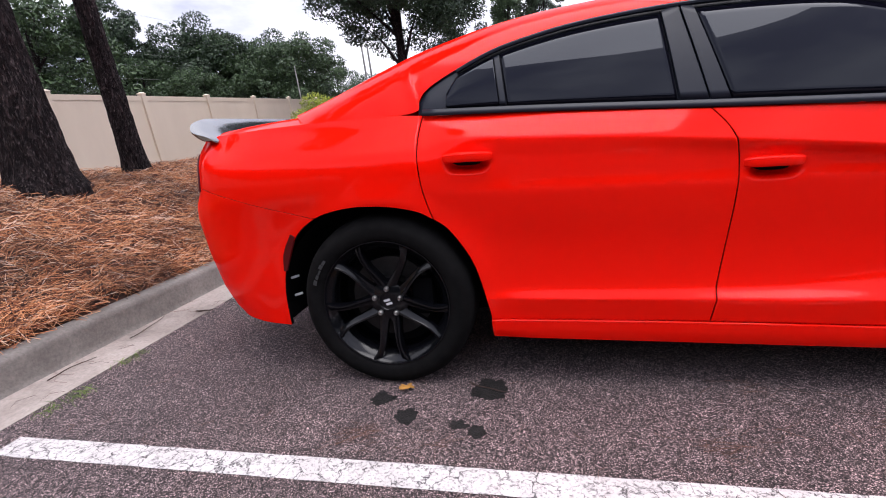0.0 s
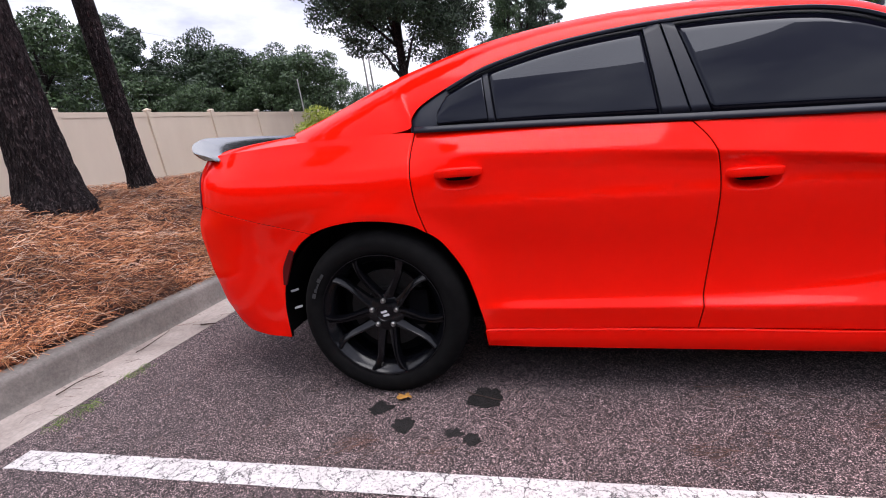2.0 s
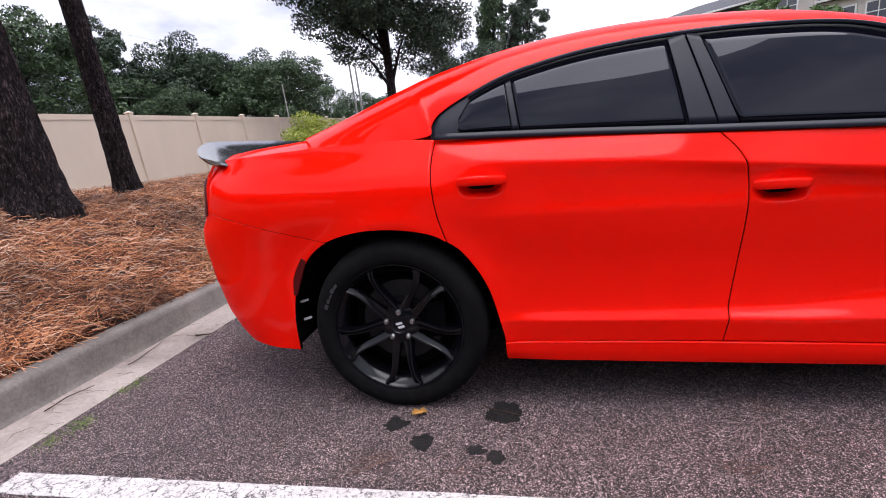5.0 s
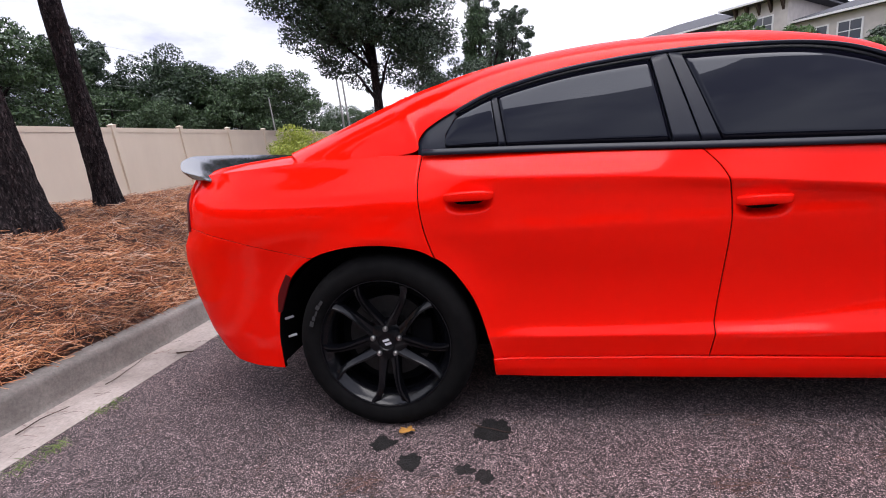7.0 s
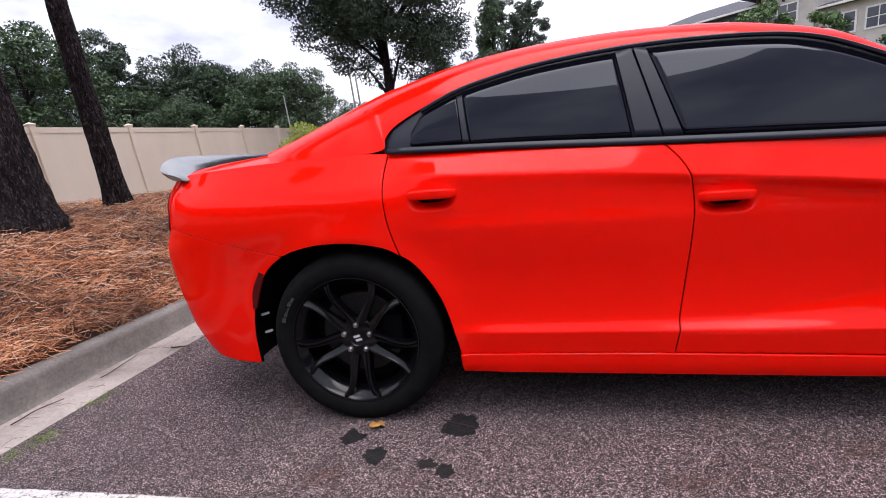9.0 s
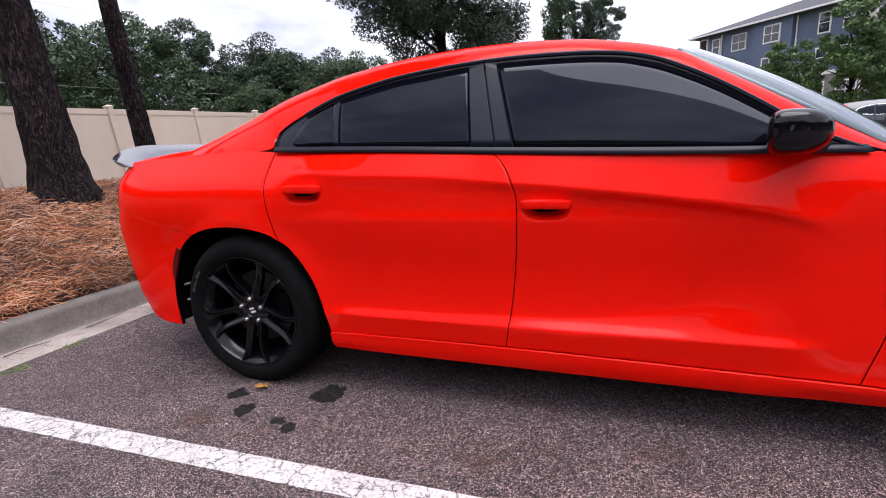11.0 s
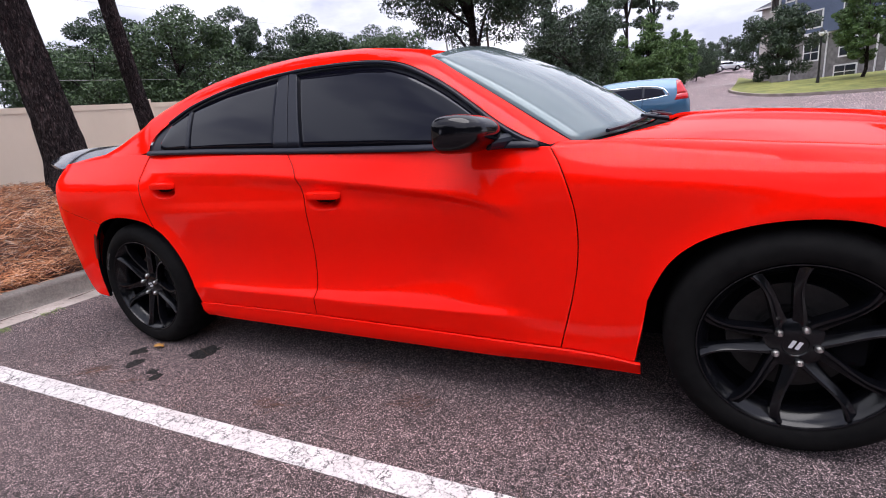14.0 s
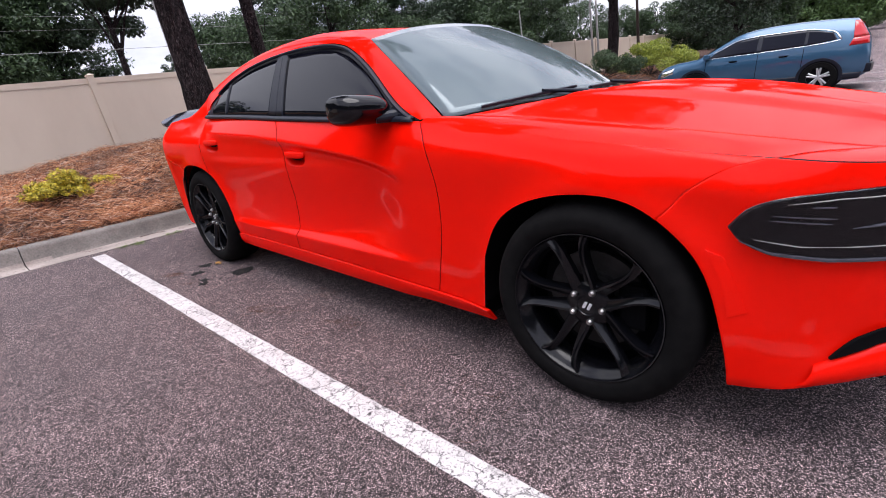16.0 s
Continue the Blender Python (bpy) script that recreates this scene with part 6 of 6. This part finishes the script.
    for s in (-1, 1):
        bm = bmesh.new()
        box(bm, (x0 - 0.28, s * (w + 0.02) - 0.09, 1.02), (x0 - 0.13, s * (w + 0.02) + 0.09, 1.15), None, 0.03)
        part("door_mirror", bm, paint, ob)
        for hx in shape["handles"]:
            bm = bmesh.new()
            y = s * on_side(hx, 0.93, 0.014)
            box(bm, (hx - 0.10, y - 0.012, 0.915), (hx + 0.10, y + 0.012, 0.945), None, 0.008)
            pull = part("handle", bm, paint, ob)
            # black block stands in for the shade of the hollow below
            bm = bmesh.new()
            box(bm, (hx - 0.085, y - 0.016, 0.880), (hx + 0.085, y - 0.002 if s > 0 else y + 0.016, 0.914), None, 0.008)
            part("recess_shade", bm, GAP, pull)
    bm = bmesh.new()
    box(bm, (-0.03, -w * 0.78, 0.38), (0.10, w * 0.78, 0.58), None, 0.03)
    part("rear_bumper", bm, TRIM, ob)
    ob.matrix_basis = Matrix.Translation(at) @ Matrix.Rotation(turn, 4, "Z") @ Matrix.Diagonal((scale * stretch, scale, scale, 1))
    return ob


SUV = dict(seams=(1.22, 2.12, 3.26), L=4.55, w=0.905, axles=(0.86, 3.48), screen=(3.42, 2.62), handles=(1.58, 2.62),
           top=[(0, 0.62), (0.02, 0.95), (0.10, 1.22), (0.30, 1.55), (0.42, 1.605), (0.9, 1.645), (1.6, 1.665), (2.2, 1.635), (2.6, 1.55), (3.0, 1.33), (3.40, 1.09), (3.7, 1.03), (4.1, 0.98), (4.38, 0.87), (4.50, 0.70), (4.55, 0.50)],
           belt=[(0, 1.10), (0.9, 1.10), (2.0, 1.04), (3.4, 0.99), (4.55, 0.70)],
           panes=[([(0.62, 1.17), (0.98, 1.115), (1.16, 1.10)], [(0.70, 1.33), (1.0, 1.425), (1.16, 1.45)]), ([(1.20, 1.095), (2.06, 1.06)], [(1.20, 1.455), (2.06, 1.455)]), ([(2.14, 1.055), (3.18, 1.035)], [(2.14, 1.452), (2.58, 1.40), (3.10, 1.12)])],
           pillars=[([(1.15, 1.10), (1.21, 1.098)], [(1.15, 1.452), (1.21, 1.458)]), ([(2.05, 1.06), (2.15, 1.056)], [(2.05, 1.457), (2.15, 1.454)])],
           chrome=[([(0.55, 1.150), (0.80, 1.108), (1.2, 1.082), (2.1, 1.046), (3.2, 1.020)], [(0.56, 1.163), (0.80, 1.120), (1.2, 1.092), (2.1, 1.054), (3.2, 1.027)]),
                   ([(0.55, 1.155), (0.68, 1.345), (0.90, 1.420), (1.20, 1.462), (2.10, 1.462), (2.58, 1.410), (3.12, 1.130)], [(0.53, 1.170), (0.66, 1.360), (0.90, 1.434), (1.20, 1.474), (2.10, 1.474), (2.60, 1.420), (3.15, 1.130)])],
           tail=[([(0.06, 1.02), (0.40, 1.00)], [(0.08, 1.18), (0.34, 1.16)]), ([(0.08, 1.18), (0.34, 1.16)], [(0.27, 1.54), (0.37, 1.55)])],
           head=[([(4.05, 0.72), (4.40, 0.62)], [(4.02, 0.88), (4.36, 0.80)])])
vehicle("compact_suv", (3.22, 14.72, float(ground_z(1, 14.2))), math.pi, BLUE, "blue compact SUV with chrome window trim, parked nose-in", SUV, stretch=1.06)
vehicle("compact_suv", (10.6, 22.6, float(ground_z(12, 22.5))), -0.15, CHARCOAL, "charcoal compact SUV with pale red tail lamps", SUV)
for x, y, pt, lb in ((9.0, 92, SILVER, "silver car parked far up the drive"), (6.0, 88, CHARCOAL, "dark car parked far up the drive"), (5.2, 84, SILVER, "silver car parked along the drive"), (3.9, 80, CHARCOAL, "dark car parked along the drive")):
    vehicle("parked_car", (x, y, float(ground_z(x, y))), 0.2, pt, lb, SUV, scale=0.95)

# ---- lawn, lamp and apartment house ----
A0 = Vector((11.10, 60.58, 0))
AD = Vector((0.659, -0.752, 0))
AN = Vector((-0.752, -0.659, 0))


def lawn_edge(n=60):
    pts = smooth_line([(6.9, 40.0), (6.3, 36.5), (6.9, 32.5), (8.2, 29.6), (10.5, 27.8), (14, 26.8), (19, 26.0), (27, 25.0), (38, 24.0)], n)
    return pts


le = lawn_edge()
rows = []
for v in np.linspace(0, 1, 12):
    inner = np.column_stack([np.linspace(9.4, 33.0, 60), np.linspace(58.6, 31.6, 60)])
    q = le * (1 - v) + inner * v
    rows.append(np.column_stack([q, ground_z(q[:, 0], q[:, 1]) + 0.13 + 0.42 * v]))
structure("lawn", sheet("lawn", np.array(rows), GRASS), "sloping lawn with dry patches in front of the house")
structure("lawn_kerb", sweep("lawn_kerb", [(x, y, float(ground_z(x, y)) + 0.07) for x, y in le], [(-0.07, -0.12), (0.07, -0.12), (0.07, 0.08), (-0.07, 0.08)], GUTTER), "pale concrete kerb round the lawn")

lamp_at = Vector((10.5, 34.2, 1.28))
lp = thing("street_lamp", lamp_at, "black lamp post with a white globe on the lawn", "street lamp")
part("base", cylinder(bmesh.new(), lamp_at, lamp_at + Vector((0, 0, 0.5)), 0.10, 0.07, 12), POST_BLACK, lp)
part("shaft", cylinder(bmesh.new(), lamp_at + Vector((0, 0, 0.5)), lamp_at + UPRIGHT * 2.65, 0.055, 0.04, 12), POST_BLACK, lp)
bm = bmesh.new()
bmesh.ops.create_uvsphere(bm, u_segments=16, v_segments=10, radius=0.135, matrix=Matrix.Translation(lamp_at + UPRIGHT * 2.80))
part("globe", bm, GLOBE, lp, smooth=True)
part("finial", cylinder(bmesh.new(), lamp_at + UPRIGHT * 2.88, lamp_at + UPRIGHT * 3.10, 0.12, 0.015, 12), POST_BLACK, lp)
bm = bmesh.new()
box(bm, (8.9, 38.6, 1.50), (9.7, 39.4, 2.15), None, 0.03)
tagged(new("utility_box", bm_mesh("utility_box", bm, GREY_STONE)), "low dark green utility cabinet on the lawn", "utility box")

house = thing("apartment_house", A0, "blue-sided apartment house of four storeys with white trim", "house")


def hp(u, v, z):
    """A point of the house: u along the front, v out from it."""
    return A0 + AD * u + AN * v + Vector((0, 0, z))


def hbox(name, u0, u1, v0, v1, z0, z1, mat, parent=None, label=""):
    bm = bmesh.new()
    vs = [bm.verts.new(hp(u, v, z)) for u in (u0, u1) for v in (v0, v1) for z in (z0, z1)]
    for f in ((0, 1, 3, 2), (4, 6, 7, 5), (0, 4, 5, 1), (2, 3, 7, 6), (1, 5, 7, 3), (0, 2, 6, 4)):
        bm.faces.new([vs[j] for j in f])
    return part(name, bm, mat, parent or house, label)


EAVE = 11.40
hbox("wall", 1.9, 16.6, -14, 0, 5.9, EAVE, SIDING, label="dark blue lap siding")
hbox("wall", 0.8, 1.9, -14, 0, 5.9, EAVE, STUCCO)
hbox("wall", 20.9, 36, -12, 0, 5.9, 10.0, STUCCO, label="pale rendered lower wing")
hbox("base_wall", 0.8, 36, -12, 0.02, -0.5, 5.9, GREY_STONE, label="grey cladding below")
hbox("band", 0.75, 36.0, 0.02, 0.10, 5.80, 6.10, WHITE_TRIM)
hbox("wall", 7.0, 10.8, 0.0, 0.5, 5.9, EAVE, SIDING)
hbox("wall", 16.6, 20.9, -12.0, 1.2, 5.9, EAVE + 0.7, STUCCO, label="pale rendered projecting bay")
hbox("wall", -4.5, 0.8, -16, -5.0, -0.5, EAVE - 1.2, STUCCO)


def house_window(u, v, z, w, h, lights=2, label=""):
    fr = hbox("window", u - w / 2 - 0.09, u + w / 2 + 0.09, v - 0.02, v + 0.06, z - h / 2 - 0.09, z + h / 2 + 0.09, WHITE_TRIM)
    for k in range(lights):
        a = u - w / 2 + w * k / lights
        for q in range(2):
            b = z - h / 2 + h * q / 2
            hbox("pane", a + 0.035, a + w / lights - 0.035, v + 0.05, v + 0.072, b + 0.035, b + h / 2 - 0.035, PANE, fr)
    return fr


for z in (10.15, 7.25, 4.35):
    house_window(2.85, 0, z, 0.75, 1.5, 1)
    house_window(5.4, 0, z, 1.4, 1.45, 2)
    house_window(9.0, 0.5, z, 1.4, 1.45, 2)
    house_window(13.2, 0, z, 0.85, 1.6, 1)
    house_window(15.4, 0, z, 1.4, 1.45, 2)
    house_window(18.7, 1.2 if z > 5.9 else 0.02, z, 2.2, 1.4, 3)
for z in (8.5, 4.35):
    for u in (22.6, 24.8, 28.5, 32.5):
        house_window(u, 0.02, z, 1.5, 1.5, 2)
house_window(8.6, 0.02, 2.3, 1.8, 1.1, 2)
house_window(12.4, 0.02, 2.3, 1.2, 1.6, 1)
for u, v in ((3.5, 0), (6.8, 0), (10.95, 0.0), (16.4, 0), (1.8, 0)):
    part("downpipe", cylinder(bmesh.new(), hp(u, v + 0.08, 0), hp(u, v + 0.08, EAVE - 0.1), 0.07, n=10), WHITE_TRIM, house)
# balcony at the corner
hbox("balcony_recess", 0.95, 1.75, -0.02, 0.015, 8.9, 11.1, STICK)
for z in (8.85, 11.1):
    hbox("balcony_trim", 0.85, 1.85, 0.0, 0.10, z, z + 0.10, WHITE_TRIM)
for k in range(6):
    hbox("baluster", 0.95 + 0.15 * k, 0.99 + 0.15 * k, 0.02, 0.06, 8.95, 9.9, POST_BLACK)


def hip_roof(name, u0, u1, v0, v1, z, rise, over=0.55, mat=SHINGLE):
    bm = bmesh.new()
    a, b, c, d = u0 - over, u1 + over, v0 - over, v1 + over
    mid = (c + d) / 2
    run = (d - c) / 2
    e = [bm.verts.new(hp(*p, z)) for p in ((a, c), (b, c), (b, d), (a, d))]
    lo = [bm.verts.new(hp(*p, z - 0.16)) for p in ((a, c), (b, c), (b, d), (a, d))]
    r0, r1 = bm.verts.new(hp(a + run * 0.8, mid, z + rise)), bm.verts.new(hp(b - run * 0.8, mid, z + rise))
    for f in ((e[0], e[1], r1, r0), (e[1], e[2], r1), (e[2], e[3], r0, r1), (e[3], e[0], r0)):
        bm.faces.new(f)
    for i in range(4):
        bm.faces.new((e[i], lo[i], lo[(i + 1) % 4], e[(i + 1) % 4]))
    bm.faces.new(lo)
    rf = part(name, bm, mat, house, "dark grey shingle roof")
    hbox("gutter", a, b, d - 0.02, d + 0.11, z - 0.17, z - 0.01, WHITE_TRIM, rf)
    return rf


hip_roof("roof", 0.8, 16.6, -14, 0.5, EAVE + 0.1, 2.6)
hip_roof("wing_roof", 20.9, 36, -12, 0.1, 10.1, 2.0, 0.5)
hip_roof("bay_roof", 16.6, 20.9, -11, 1.2, EAVE + 0.8, 1.1, 0.9)
hip_roof("wing_roof", -4.5, 0.8, -16, -5, EAVE - 1.1, 2.4)
for k in range(5):
    u = 16.9 + 0.92 * k
    bm = bmesh.new()
    vs = [bm.verts.new(hp(u + du, v, z)) for du in (-0.09, 0.09) for v, z in ((1.2, EAVE - 0.3), (1.2, EAVE + 0.62), (1.95, EAVE + 0.62))]
    for f in ((0, 1, 2), (3, 5, 4), (0, 3, 4, 1), (1, 4, 5, 2), (0, 2, 5, 3)):
        bm.faces.new([vs[j] for j in f])
    part("eave_bracket", bm, STICK, house)
